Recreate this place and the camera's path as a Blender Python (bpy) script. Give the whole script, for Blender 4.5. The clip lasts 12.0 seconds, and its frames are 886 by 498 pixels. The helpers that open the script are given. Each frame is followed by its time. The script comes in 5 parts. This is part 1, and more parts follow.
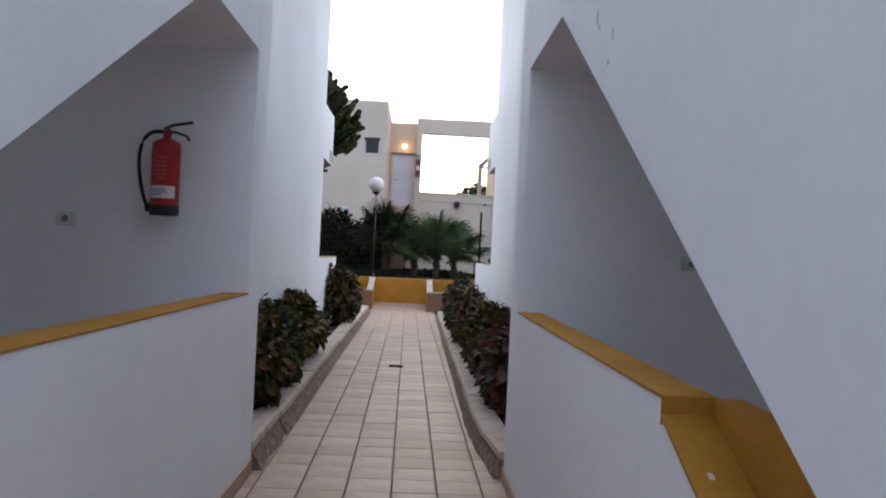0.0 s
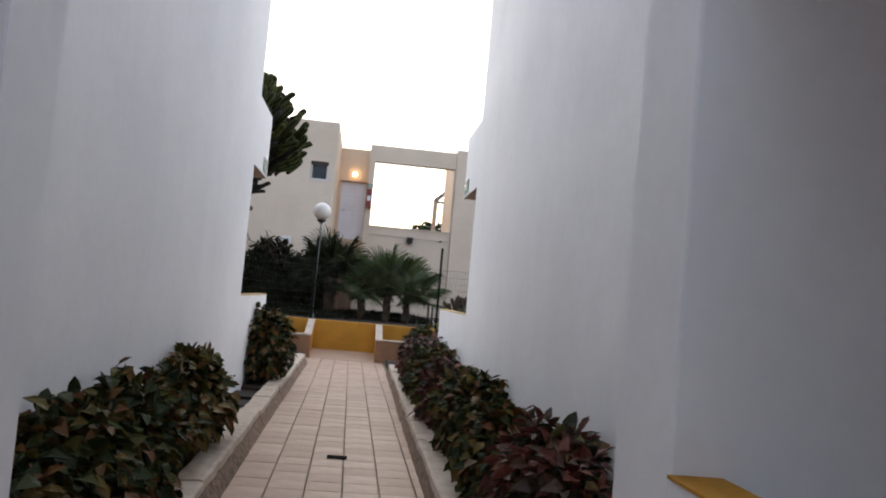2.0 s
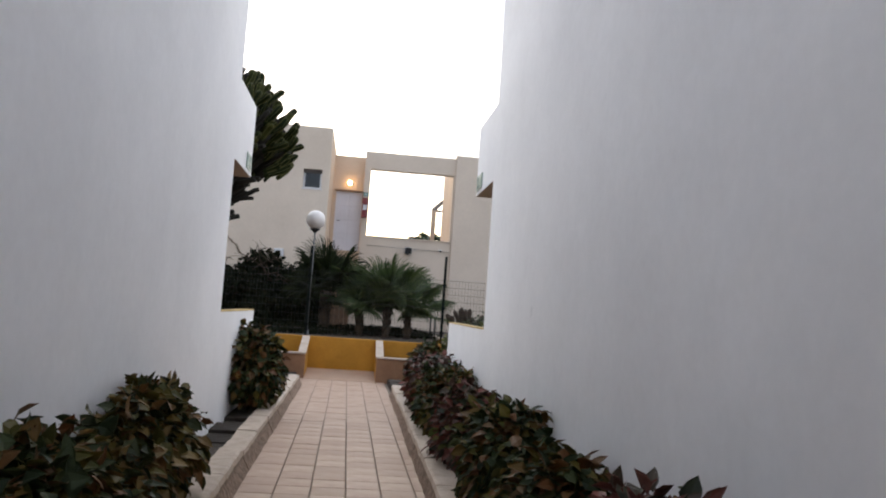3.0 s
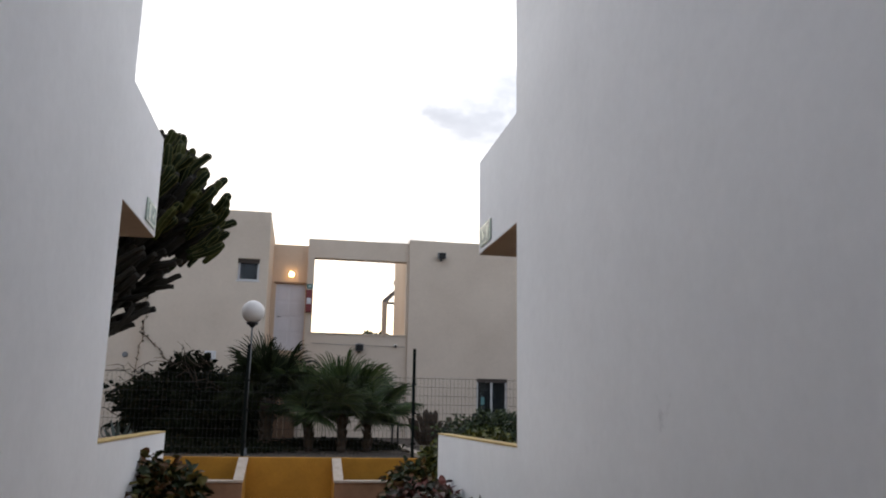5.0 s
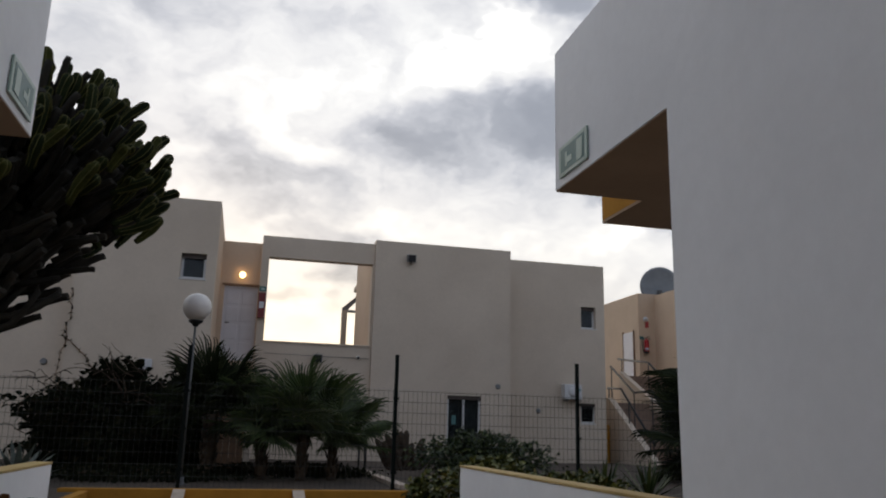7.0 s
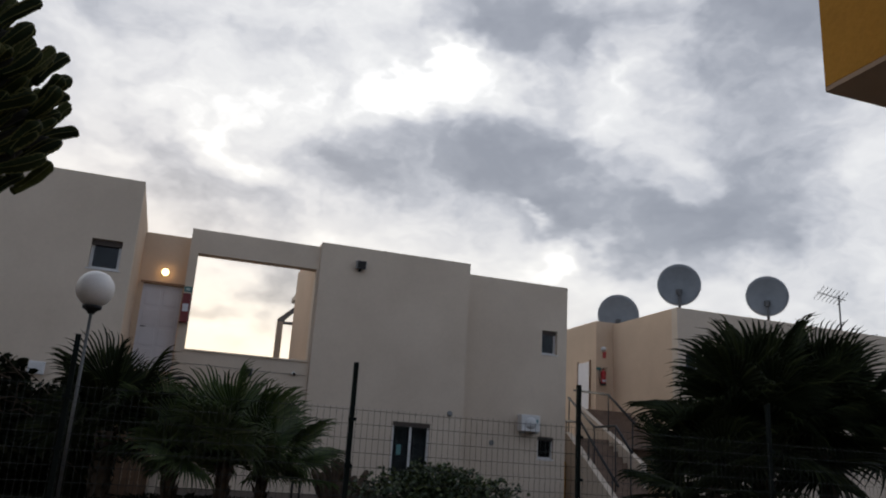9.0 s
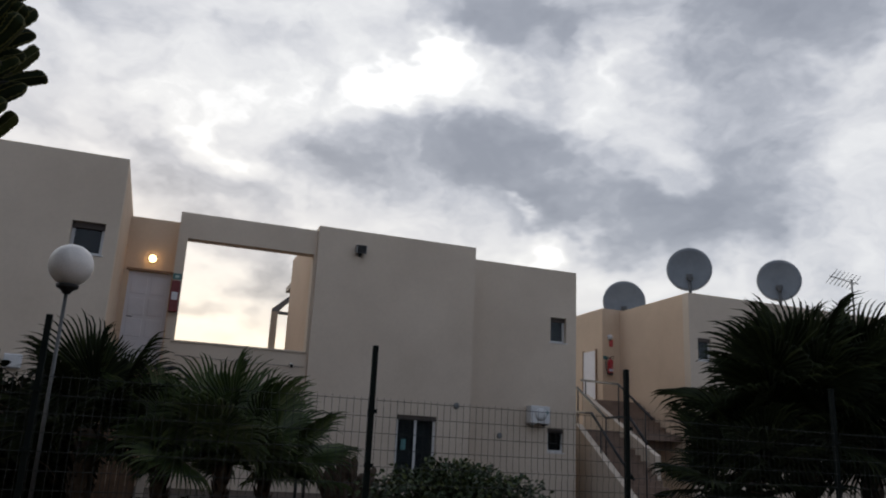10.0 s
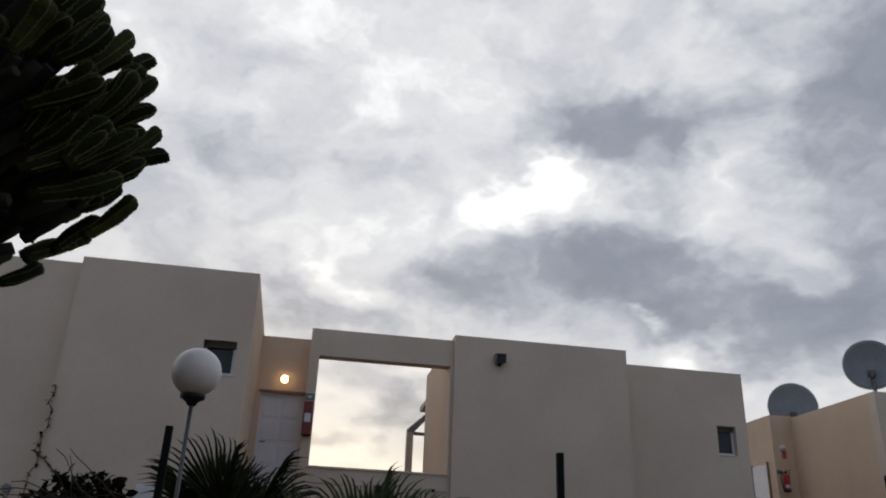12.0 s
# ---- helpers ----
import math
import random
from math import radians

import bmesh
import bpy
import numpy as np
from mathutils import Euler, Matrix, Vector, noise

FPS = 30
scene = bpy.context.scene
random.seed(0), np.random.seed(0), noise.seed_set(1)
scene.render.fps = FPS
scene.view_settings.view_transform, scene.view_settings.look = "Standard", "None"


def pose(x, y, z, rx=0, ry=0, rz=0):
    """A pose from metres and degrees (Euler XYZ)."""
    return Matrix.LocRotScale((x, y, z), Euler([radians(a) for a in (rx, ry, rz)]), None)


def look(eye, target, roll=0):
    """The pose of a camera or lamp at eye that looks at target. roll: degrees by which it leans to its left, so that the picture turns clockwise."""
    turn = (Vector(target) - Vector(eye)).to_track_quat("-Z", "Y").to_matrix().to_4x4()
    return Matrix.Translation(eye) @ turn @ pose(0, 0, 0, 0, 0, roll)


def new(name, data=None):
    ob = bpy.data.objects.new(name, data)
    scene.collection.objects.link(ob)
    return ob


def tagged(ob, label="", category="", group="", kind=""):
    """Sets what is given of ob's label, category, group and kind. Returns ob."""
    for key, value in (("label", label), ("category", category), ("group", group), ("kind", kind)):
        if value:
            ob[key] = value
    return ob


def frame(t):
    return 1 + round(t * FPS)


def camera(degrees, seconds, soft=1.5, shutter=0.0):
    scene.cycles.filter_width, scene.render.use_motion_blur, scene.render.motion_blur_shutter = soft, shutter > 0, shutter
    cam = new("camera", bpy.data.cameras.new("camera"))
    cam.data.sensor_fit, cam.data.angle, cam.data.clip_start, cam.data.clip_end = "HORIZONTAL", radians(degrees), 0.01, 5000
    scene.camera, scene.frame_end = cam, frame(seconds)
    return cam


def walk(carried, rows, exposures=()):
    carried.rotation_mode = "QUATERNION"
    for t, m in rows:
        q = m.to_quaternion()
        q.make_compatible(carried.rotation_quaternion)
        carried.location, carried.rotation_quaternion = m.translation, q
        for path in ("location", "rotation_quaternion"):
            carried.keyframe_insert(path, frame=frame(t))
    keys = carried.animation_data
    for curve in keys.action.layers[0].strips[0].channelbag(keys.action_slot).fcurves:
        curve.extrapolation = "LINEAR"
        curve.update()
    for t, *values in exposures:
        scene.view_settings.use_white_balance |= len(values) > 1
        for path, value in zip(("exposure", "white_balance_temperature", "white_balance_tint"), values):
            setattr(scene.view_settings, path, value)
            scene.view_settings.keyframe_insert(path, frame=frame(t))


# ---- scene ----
cam = camera(58.7, 12.0, soft=2.0)
PATH = [
    (0, (0.185, 1.794, 1.387), (0.249, 3.793, 1.402), 2.7),
    (0.5, (0.180, 2.399, 1.398), (0.326, 4.393, 1.451), 4.4),
    (1, (0.16, 3.144, 1.395), (0.248, 5.138, 1.513), 5.0),
    (1.5, (0.128, 3.832, 1.389), (0.261, 5.823, 1.513), 5.4),
    (2, (0.048, 4.579, 1.433), (0.246, 6.565, 1.557), 5.1),
    (2.5, (0.008, 5.23, 1.414), (0.211, 7.215, 1.545), 4.2),
    (4.5, (0.003, 7.992, 1.44), (0.225, 9.952, 1.772), 3.2),
    (5, (-0.131, 8.66, 1.471), (0.211, 10.588, 1.879), 1.0),
    (5.5, (-0.159, 9.283, 1.461), (0.179, 11.203, 1.906), 1.0),
    (6, (-0.257, 9.913, 1.457), (0.143, 11.83, 1.866), 0.7),
    (6.5, (-0.204, 10.543, 1.456), (0.178, 12.457, 1.894), 1.0),
    (7, (-0.25, 11.191, 1.489), (0.212, 13.083, 1.945), 1.5),
    (9, (-0.086, 13.7, 1.512), (0.522, 15.529, 2.045), 3.6),
    (9.5, (-0.028, 14.322, 1.506), (0.539, 16.157, 2.062), 3.0),
    (10, (-0.075, 14.932, 1.536), (0.562, 16.755, 2.055), 2.8),
    (10.5, (-0.048, 15.454, 1.511), (0.389, 17.347, 1.989), 4.1),
    (11, (-0.101, 15.962, 1.554), (0.334, 17.838, 2.095), 3.9),
    (11.5, (-0.039, 16.293, 1.576), (0.312, 18.138, 2.265), 3.3),
    (12, (-0.102, 16.37, 1.59), (0.207, 18.179, 2.383), 2.3),
]
EXPOSURES = [(0.0, 1.2, 5900, 10), (0.5, 1.12, 6150, 10), (1.5, 1.12, 6350, 10), (2.5, 1.17, 6420, 10), (4.5, 0.88, 6450, 10), (5.5, 0.22, 6400, 10), (6.5, -0.2, 6380, 10), (7.2, -0.36, 6350, 10), (9.0, -0.45, 6280, 10), (10.6, -0.48, 6250, 10), (11.5, -0.46, 6250, 10), (12.0, -0.60, 6230, 10)]
walk(cam, [(t, look(eye, target, roll)) for t, eye, target, roll in PATH], EXPOSURES)


# ---- world and sun ----
def link(nt, a, b):
    nt.links.new(a, b)


def node(nt, kind, **inputs):
    n = nt.nodes.new(kind)
    for k, v in inputs.items():
        n.inputs[k.replace("_", " ")].default_value = v
    return n


def math_node(nt, op, a, b=None, clamp=False):
    n = nt.nodes.new("ShaderNodeMath")
    n.operation, n.use_clamp = op, clamp
    for i, v in enumerate((a, b)):
        if v is None:
            continue
        if isinstance(v, (int, float)):
            n.inputs[i].default_value = v
        else:
            link(nt, v, n.inputs[i])
    return n.outputs[0]


def ramp(nt, fac, stops):
    n = nt.nodes.new("ShaderNodeValToRGB")
    el = n.color_ramp.elements
    while len(el) < len(stops):
        el.new(0.5)
    for e, (p, c) in zip(el, stops):
        e.position, e.color = p, (*c, 1) if len(c) == 3 else c
    link(nt, fac, n.inputs[0])
    return n.outputs[0]


def mix(nt, fac, a, b, blend="MIX"):
    n = nt.nodes.new("ShaderNodeMix")
    n.data_type, n.blend_type = "RGBA", blend
    for sock, v in ((n.inputs[0], fac), (n.inputs[6], a), (n.inputs[7], b)):
        if isinstance(v, (int, float)):
            sock.default_value = v
        elif isinstance(v, tuple):
            sock.default_value = (*v, 1)
        else:
            link(nt, v, sock)
    return n.outputs[2]


SUN_ELEVATION, SUN_AZIMUTH = radians(9), radians(-6)   # low, ahead of the walk


def build_world():
    w = bpy.data.worlds.new("dusk_sky")
    scene.world = w
    w.use_nodes = True
    nt = w.node_tree
    nt.nodes.clear()
    out = nt.nodes.new("ShaderNodeOutputWorld")
    bg = nt.nodes.new("ShaderNodeBackground")
    sky = nt.nodes.new("ShaderNodeTexSky")
    sky.sky_type, sky.sun_disc = "NISHITA", False
    sky.sun_elevation, sky.sun_rotation = SUN_ELEVATION, SUN_AZIMUTH
    co = nt.nodes.new("ShaderNodeTexCoord").outputs["Generated"]
    sep = nt.nodes.new("ShaderNodeSeparateXYZ")
    link(nt, co, sep.inputs[0])
    up = math_node(nt, "MAXIMUM", sep.outputs[2], 0.0)
    flat = nt.nodes.new("ShaderNodeMapping")
    flat.inputs["Scale"].default_value = (1, 1, 1.6)
    link(nt, co, flat.inputs[0])
    curl = node(nt, "ShaderNodeTexNoise", Scale=7.0, Detail=4.0, Roughness=0.55)
    link(nt, flat.outputs[0], curl.inputs["Vector"])
    bend = nt.nodes.new("ShaderNodeVectorMath")
    bend.operation = "MULTIPLY_ADD"
    link(nt, curl.outputs[1], bend.inputs[0])
    bend.inputs[1].default_value, bend.inputs[2].default_value = (0.24, 0.24, 0.24), (-0.12, -0.12, -0.12)
    warp = nt.nodes.new("ShaderNodeVectorMath")
    link(nt, flat.outputs[0], warp.inputs[0]), link(nt, bend.outputs[0], warp.inputs[1])
    big = node(nt, "ShaderNodeTexNoise", Scale=3.4, Detail=5.0, Roughness=0.5)
    link(nt, warp.outputs[0], big.inputs["Vector"])
    puff = node(nt, "ShaderNodeTexNoise", Scale=11.0, Detail=5.0, Roughness=0.5)
    link(nt, warp.outputs[0], puff.inputs["Vector"])
    dens = math_node(nt, "ADD", math_node(nt, "MULTIPLY", big.outputs[0], 0.42), math_node(nt, "MULTIPLY", puff.outputs[0], 0.40))
    # heavy banks, thin veils and bright breaks in the cloud over the western garden
    heavy = [((0.313, 0.874, 0.372), 0.15, 0.20), ((0.16, 0.922, 0.353), 0.07, 0.12), ((0.391, 0.849, 0.356), 0.10, 0.12), ((0.365, 0.774, 0.520), 0.10, 0.20),
             ((0.268, 0.808, 0.530), 0.065, 0.15), ((0.58, 0.640, 0.500), 0.17, 0.17), ((0.534, 0.785, 0.312), 0.15, 0.19), ((0.62, 0.715, 0.335), 0.14, 0.14), ((0.62, 0.60, 0.56), 0.16, 0.15)]
    veils = [((0.053, 0.861, 0.506), 0.10, 0.07), ((0.166, 0.850, 0.500), 0.07, 0.06), ((-0.102, 0.879, 0.466), 0.08, 0.05), ((-0.033, 0.940, 0.340), 0.055, 0.08),
             ((0.035, 0.953, 0.300), 0.09, 0.10), ((-0.179, 0.904, 0.388), 0.08, 0.05), ((0.110, 0.970, 0.215), 0.065, 0.24), ((0.095, 0.984, 0.150), 0.04, 0.17), ((0.02, 0.987, 0.165), 0.04, 0.14)]
    breaks = [((0.276, 0.846, 0.456), 0.085, -0.22), ((0.225, 0.880, 0.420), 0.05, -0.12), ((0.052, 0.940, 0.342), 0.055, -0.17), ((0.0, 0.930, 0.375), 0.06, -0.10),
              ((0.539, 0.757, 0.372), 0.06, -0.19), ((0.415, 0.854, 0.314), 0.030, -0.28), ((0.465, 0.739, 0.488), 0.055, -0.09), ((0.396, 0.713, 0.579), 0.07, -0.10),
              ((0.451, 0.851, 0.262), 0.06, -0.16), ((0.052, 0.972, 0.232), 0.04, -0.08)]
    for c, r, amp in heavy + veils + breaks:
        far = nt.nodes.new("ShaderNodeVectorMath")
        far.operation = "DISTANCE"
        link(nt, warp.outputs[0], far.inputs[0])
        far.inputs[1].default_value = (c[0], c[1], c[2] * 1.6)
        near = nt.nodes.new("ShaderNodeMapRange")
        near.interpolation_type = "SMOOTHSTEP"
        for k, v in enumerate((r * 1.35, r * 0.45, 0.0, amp)):
            near.inputs[k + 1].default_value = v
        link(nt, far.outputs["Value"], near.inputs[0])
        dens = math_node(nt, "ADD", dens, near.outputs[0])
    cloud = ramp(nt, dens, [(0.26, (1.70, 1.66, 1.60)), (0.36, (1.26, 1.24, 1.21)), (0.46, (1.04, 1.03, 1.04)), (0.56, (0.77, 0.78, 0.83)), (0.67, (0.52, 0.54, 0.60)), (0.80, (0.42, 0.44, 0.50))])
    # warm light low in the west, ahead
    low = math_node(nt, "POWER", math_node(nt, "SUBTRACT", 1.0, up, True), 8.0)
    ahead = math_node(nt, "POWER", math_node(nt, "MAXIMUM", sep.outputs[1], 0.0), 6.0)
    warm = math_node(nt, "MULTIPLY", math_node(nt, "MULTIPLY", low, ahead), 0.9)
    tint = mix(nt, warm, (1.0, 1.0, 1.0), (1.95, 1.48, 0.80))
    col = mix(nt, 1.0, cloud, tint, "MULTIPLY")
    # the sky overhead and in the east is bluer
    east = nt.nodes.new("ShaderNodeMapRange")
    east.interpolation_type = "SMOOTHSTEP"
    link(nt, math_node(nt, "SUBTRACT", sep.outputs[1], up), east.inputs[0])
    for k, v in enumerate((0.15, -0.65, 0.0, 1.0)):
        east.inputs[k + 1].default_value = v
    col = mix(nt, 1.0, col, mix(nt, east.outputs[0], (1.0, 1.0, 1.0), (0.47, 0.53, 0.65)), "MULTIPLY")
    air = mix(nt, 1.0, sky.outputs[0], (0.10, 0.10, 0.10), "MULTIPLY")
    link(nt, mix(nt, 0.88, air, col), bg.inputs[0])
    bg.inputs[1].default_value = 1.06
    link(nt, bg.outputs[0], out.inputs[0])


build_world()
sun = new("sun", bpy.data.lights.new("sun", "SUN"))
sun.data.energy, sun.data.angle, sun.data.color = 0.5, radians(20), (1.0, 0.86, 0.70)
sun.matrix_world = look((0, 0, 30), (-30 * math.sin(SUN_AZIMUTH), -30 * math.cos(SUN_AZIMUTH), 30 - 30 * math.tan(SUN_ELEVATION)))


# ---- materials ----
def material(name, base, dark=None, scale=3.0, rough=0.8, bump=0.15, fine=60.0, metal=0.0, stain=0.35, spec=0.4, island=None, per_object=None, grain=0.36, scuff=0.0):
    """Two scales of colour variation (broad stains, fine grain) and a fine relief, in object metres."""
    m = bpy.data.materials.new(name)
    m.use_nodes = True
    nt = m.node_tree
    bs = nt.nodes["Principled BSDF"]
    co = nt.nodes.new("ShaderNodeTexCoord").outputs["Object"]
    n1 = node(nt, "ShaderNodeTexNoise", Scale=scale, Detail=5.0, Roughness=0.6)
    n2 = node(nt, "ShaderNodeTexNoise", Scale=fine, Detail=4.0, Roughness=0.65)
    link(nt, co, n1.inputs["Vector"]), link(nt, co, n2.inputs["Vector"])
    dark = dark or tuple(0.72 * c for c in base)
    f1 = ramp(nt, n1.outputs[0], [(0.38, (0, 0, 0)), (0.66, (1, 1, 1))])
    col = mix(nt, math_node(nt, "MULTIPLY", f1, stain), base, dark)
    if island:
        geo = nt.nodes.new("ShaderNodeNewGeometry")
        col = mix(nt, math_node(nt, "MULTIPLY", f1, stain * 0.6), ramp(nt, geo.outputs["Random Per Island"], island), dark)
    if per_object:
        oi = nt.nodes.new("ShaderNodeObjectInfo")
        col = mix(nt, math_node(nt, "MULTIPLY", f1, stain), ramp(nt, oi.outputs["Random"], per_object), dark)
    if scuff:
        n3 = node(nt, "ShaderNodeTexNoise", Scale=1.3, Detail=9.0, Roughness=0.72)
        link(nt, co, n3.inputs["Vector"])
        mark = ramp(nt, n3.outputs[0], [(0.69, (0, 0, 0)), (0.74, (1, 1, 1))])
        col = mix(nt, math_node(nt, "MULTIPLY", mark, scuff), col, (0.33, 0.33, 0.35))
    grain = math_node(nt, "ADD", math_node(nt, "MULTIPLY", n2.outputs[0], grain), 1.0 - grain / 2)
    gcol = nt.nodes.new("ShaderNodeCombineColor")
    for i in range(3):
        link(nt, grain, gcol.inputs[i])
    col = mix(nt, 1.0, col, gcol.outputs[0], "MULTIPLY")
    link(nt, col, bs.inputs["Base Color"])
    r = math_node(nt, "ADD", math_node(nt, "MULTIPLY", n1.outputs[0], 0.22), rough - 0.11)
    link(nt, r, bs.inputs["Roughness"])
    bs.inputs["Metallic"].default_value = metal
    bs.inputs["Specular IOR Level"].default_value = spec
    if bump:
        b = node(nt, "ShaderNodeBump", Strength=bump, Distance=0.01)
        link(nt, n2.outputs[0], b.inputs["Height"])
        link(nt, b.outputs[0], bs.inputs["Normal"])
    return m


def glow(name, colour, strength, base=(0.8, 0.8, 0.8)):
    m = material(name, base, rough=0.4, bump=0)
    bs = m.node_tree.nodes["Principled BSDF"]
    bs.inputs["Emission Color"].default_value = (*colour, 1)
    bs.inputs["Emission Strength"].default_value = strength
    return m


def glass(name, tint=(0.75, 0.8, 0.8)):
    m = bpy.data.materials.new(name)
    m.use_nodes = True
    bs = m.node_tree.nodes["Principled BSDF"]
    bs.inputs["Base Color"].default_value = (*tint, 1)
    bs.inputs["Roughness"].default_value = 0.06
    bs.inputs["Transmission Weight"].default_value = 1.0
    bs.inputs["IOR"].default_value = 1.35
    return m


WHITE = material("white_plaster", (0.86, 0.86, 0.87), (0.66, 0.66, 0.67), scale=0.9, rough=0.9, bump=0.06, fine=14, stain=0.28, grain=0.10, scuff=0.3)
CREAM = material("cream_plaster", (0.58, 0.485, 0.385), (0.43, 0.35, 0.27), scale=0.6, rough=0.88, bump=0.12, fine=14, stain=0.42, grain=0.14)
PEACH = material("peach_plaster", (0.60, 0.45, 0.32), (0.46, 0.34, 0.24), scale=0.7, rough=0.88, bump=0.2, fine=14, stain=0.4, grain=0.14)
OCHRE = material("ochre_paint", (0.46, 0.225, 0.033), (0.29, 0.14, 0.022), scale=2.5, rough=0.85, bump=0.2, fine=45, stain=0.5, spec=0.15)
TILE = material("terracotta_tile", (0.45, 0.31, 0.22), (0.34, 0.22, 0.15), scale=5, rough=0.55, bump=0.12, fine=70, stain=0.45,
                per_object=[(0.0, (0.39, 0.265, 0.185)), (0.5, (0.46, 0.325, 0.24)), (1.0, (0.51, 0.37, 0.28))])
TILE_FAR = material("terracotta_tile_far", (0.45, 0.315, 0.23), (0.34, 0.22, 0.15), scale=5, rough=0.55, bump=0.12, fine=70, stain=0.45)
GROUT = material("dark_grout", (0.21, 0.165, 0.125), scale=8, rough=0.95, fine=120, bump=0.3)
KERB = material("kerb_stone", (0.54, 0.45, 0.36), (0.36, 0.28, 0.21), scale=6, rough=0.9, bump=0.6, fine=26, stain=0.6)
PEBBLE = material("pebble_render", (0.30, 0.21, 0.15), (0.10, 0.07, 0.05), scale=22, rough=0.95, bump=0.9, fine=45, stain=0.9)
BROWNTILE = material("brown_tile", (0.28, 0.15, 0.08), (0.17, 0.09, 0.05), scale=5, rough=0.6, bump=0.2, fine=50, stain=0.5)
SOIL = material("dark_soil", (0.055, 0.042, 0.032), (0.02, 0.016, 0.012), scale=4, rough=1.0, bump=1.0, fine=30, stain=0.8)
GROUND = material("dry_ground", (0.07, 0.05, 0.036), (0.03, 0.024, 0.018), scale=0.8, rough=1.0, bump=0.9, fine=22, stain=0.8)
SHRUB = material("copper_leaf", (0.06, 0.07, 0.03), (0.02, 0.02, 0.012), scale=9, rough=0.55, bump=0.1, fine=50, stain=0.4, spec=0.18,
                 island=[(0.0, (0.012, 0.022, 0.007)), (0.40, (0.034, 0.046, 0.013)), (0.64, (0.10, 0.08, 0.014)), (0.84, (0.12, 0.045, 0.014)), (1.0, (0.16, 0.11, 0.06))])
SHRUB_RED = material("red_copper_leaf", (0.09, 0.04, 0.03), (0.02, 0.015, 0.012), scale=9, rough=0.5, bump=0.1, fine=50, stain=0.4, spec=0.28,
                     island=[(0.0, (0.02, 0.03, 0.014)), (0.35, (0.06, 0.035, 0.022)), (0.65, (0.12, 0.035, 0.026)), (0.9, (0.17, 0.05, 0.035)), (1.0, (0.10, 0.14, 0.03))])
SHRUB_BRONZE = material("bronze_copper_leaf", (0.07, 0.06, 0.02), (0.02, 0.02, 0.012), scale=9, rough=0.5, bump=0.1, fine=50, stain=0.4, spec=0.2,
                        island=[(0.0, (0.016, 0.024, 0.008)), (0.35, (0.045, 0.050, 0.012)), (0.6, (0.115, 0.085, 0.014)), (0.85, (0.13, 0.055, 0.016)), (1.0, (0.20, 0.14, 0.05))])
HEDGE = material("hedge_leaf", (0.05, 0.08, 0.02), (0.02, 0.03, 0.01), scale=9, rough=0.5, bump=0, fine=50,
                 island=[(0.0, (0.012, 0.024, 0.007)), (0.6, (0.03, 0.052, 0.013)), (1.0, (0.085, 0.10, 0.02))])
# near-black base: the dark between garden plants is put into the leaf colour
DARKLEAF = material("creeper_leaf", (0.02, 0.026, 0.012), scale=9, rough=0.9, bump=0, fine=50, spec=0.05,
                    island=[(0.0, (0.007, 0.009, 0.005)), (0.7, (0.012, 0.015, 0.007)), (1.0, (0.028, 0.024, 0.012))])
COPING = material("pale_ochre_paint", (0.50, 0.36, 0.14), (0.36, 0.25, 0.09), scale=4, rough=0.75, bump=0.3, fine=45, stain=0.5)
LIME = material("lime_leaf", (0.10, 0.12, 0.02), scale=9, rough=0.5, bump=0, fine=50,
                island=[(0.0, (0.022, 0.034, 0.009)), (0.5, (0.065, 0.078, 0.010)), (0.85, (0.15, 0.14, 0.015)), (1.0, (0.17, 0.13, 0.035))])
PALM = material("young_palm_leaf", (0.06, 0.095, 0.03), (0.03, 0.05, 0.018), scale=6, rough=0.5, bump=0, fine=40, spec=0.3,
                island=[(0.0, (0.034, 0.056, 0.016)), (0.6, (0.068, 0.098, 0.03)), (1.0, (0.125, 0.145, 0.065))])
# darker leaf tone for the large palms and the one behind the lamp
PALM_DARK = material("dark_palm_leaf", (0.022, 0.030, 0.012), (0.012, 0.016, 0.007), scale=6, rough=0.65, bump=0, fine=40, spec=0.12,
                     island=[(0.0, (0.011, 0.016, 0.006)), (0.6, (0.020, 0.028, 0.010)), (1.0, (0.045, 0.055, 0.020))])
BARK = material("palm_bark", (0.085, 0.058, 0.038), (0.03, 0.022, 0.016), scale=7, rough=1.0, bump=1.0, fine=24, stain=0.8)
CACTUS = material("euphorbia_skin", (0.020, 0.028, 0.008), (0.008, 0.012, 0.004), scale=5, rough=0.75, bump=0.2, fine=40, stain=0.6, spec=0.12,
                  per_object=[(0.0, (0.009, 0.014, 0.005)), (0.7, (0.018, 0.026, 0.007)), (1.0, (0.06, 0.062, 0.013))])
CACTUS_RIB = material("euphorbia_rib", (0.085, 0.080, 0.014), (0.020, 0.020, 0.006), scale=8, rough=0.7, bump=0.3, fine=60, stain=0.5)
# near-black limb colour; on the inner stems it paints the crown's shade
LIMB = material("euphorbia_limb_and_inner_shade", (0.018, 0.015, 0.009), (0.008, 0.007, 0.005), scale=4, rough=0.9, bump=0.6, fine=25, stain=0.7)
BLACK = material("black_paint", (0.012, 0.012, 0.013), scale=8, rough=0.5, bump=0.1)
DARKGREEN = material("dark_green_steel", (0.006, 0.009, 0.008), scale=8, rough=0.75, bump=0.1, spec=0.12)
WIRE = material("wire_steel", (0.02, 0.024, 0.021), scale=8, rough=0.6, metal=0.0, bump=0)
POLE = material("grey_steel", (0.12, 0.12, 0.12), (0.06, 0.06, 0.06), scale=8, rough=0.5, metal=0.5, bump=0.1)
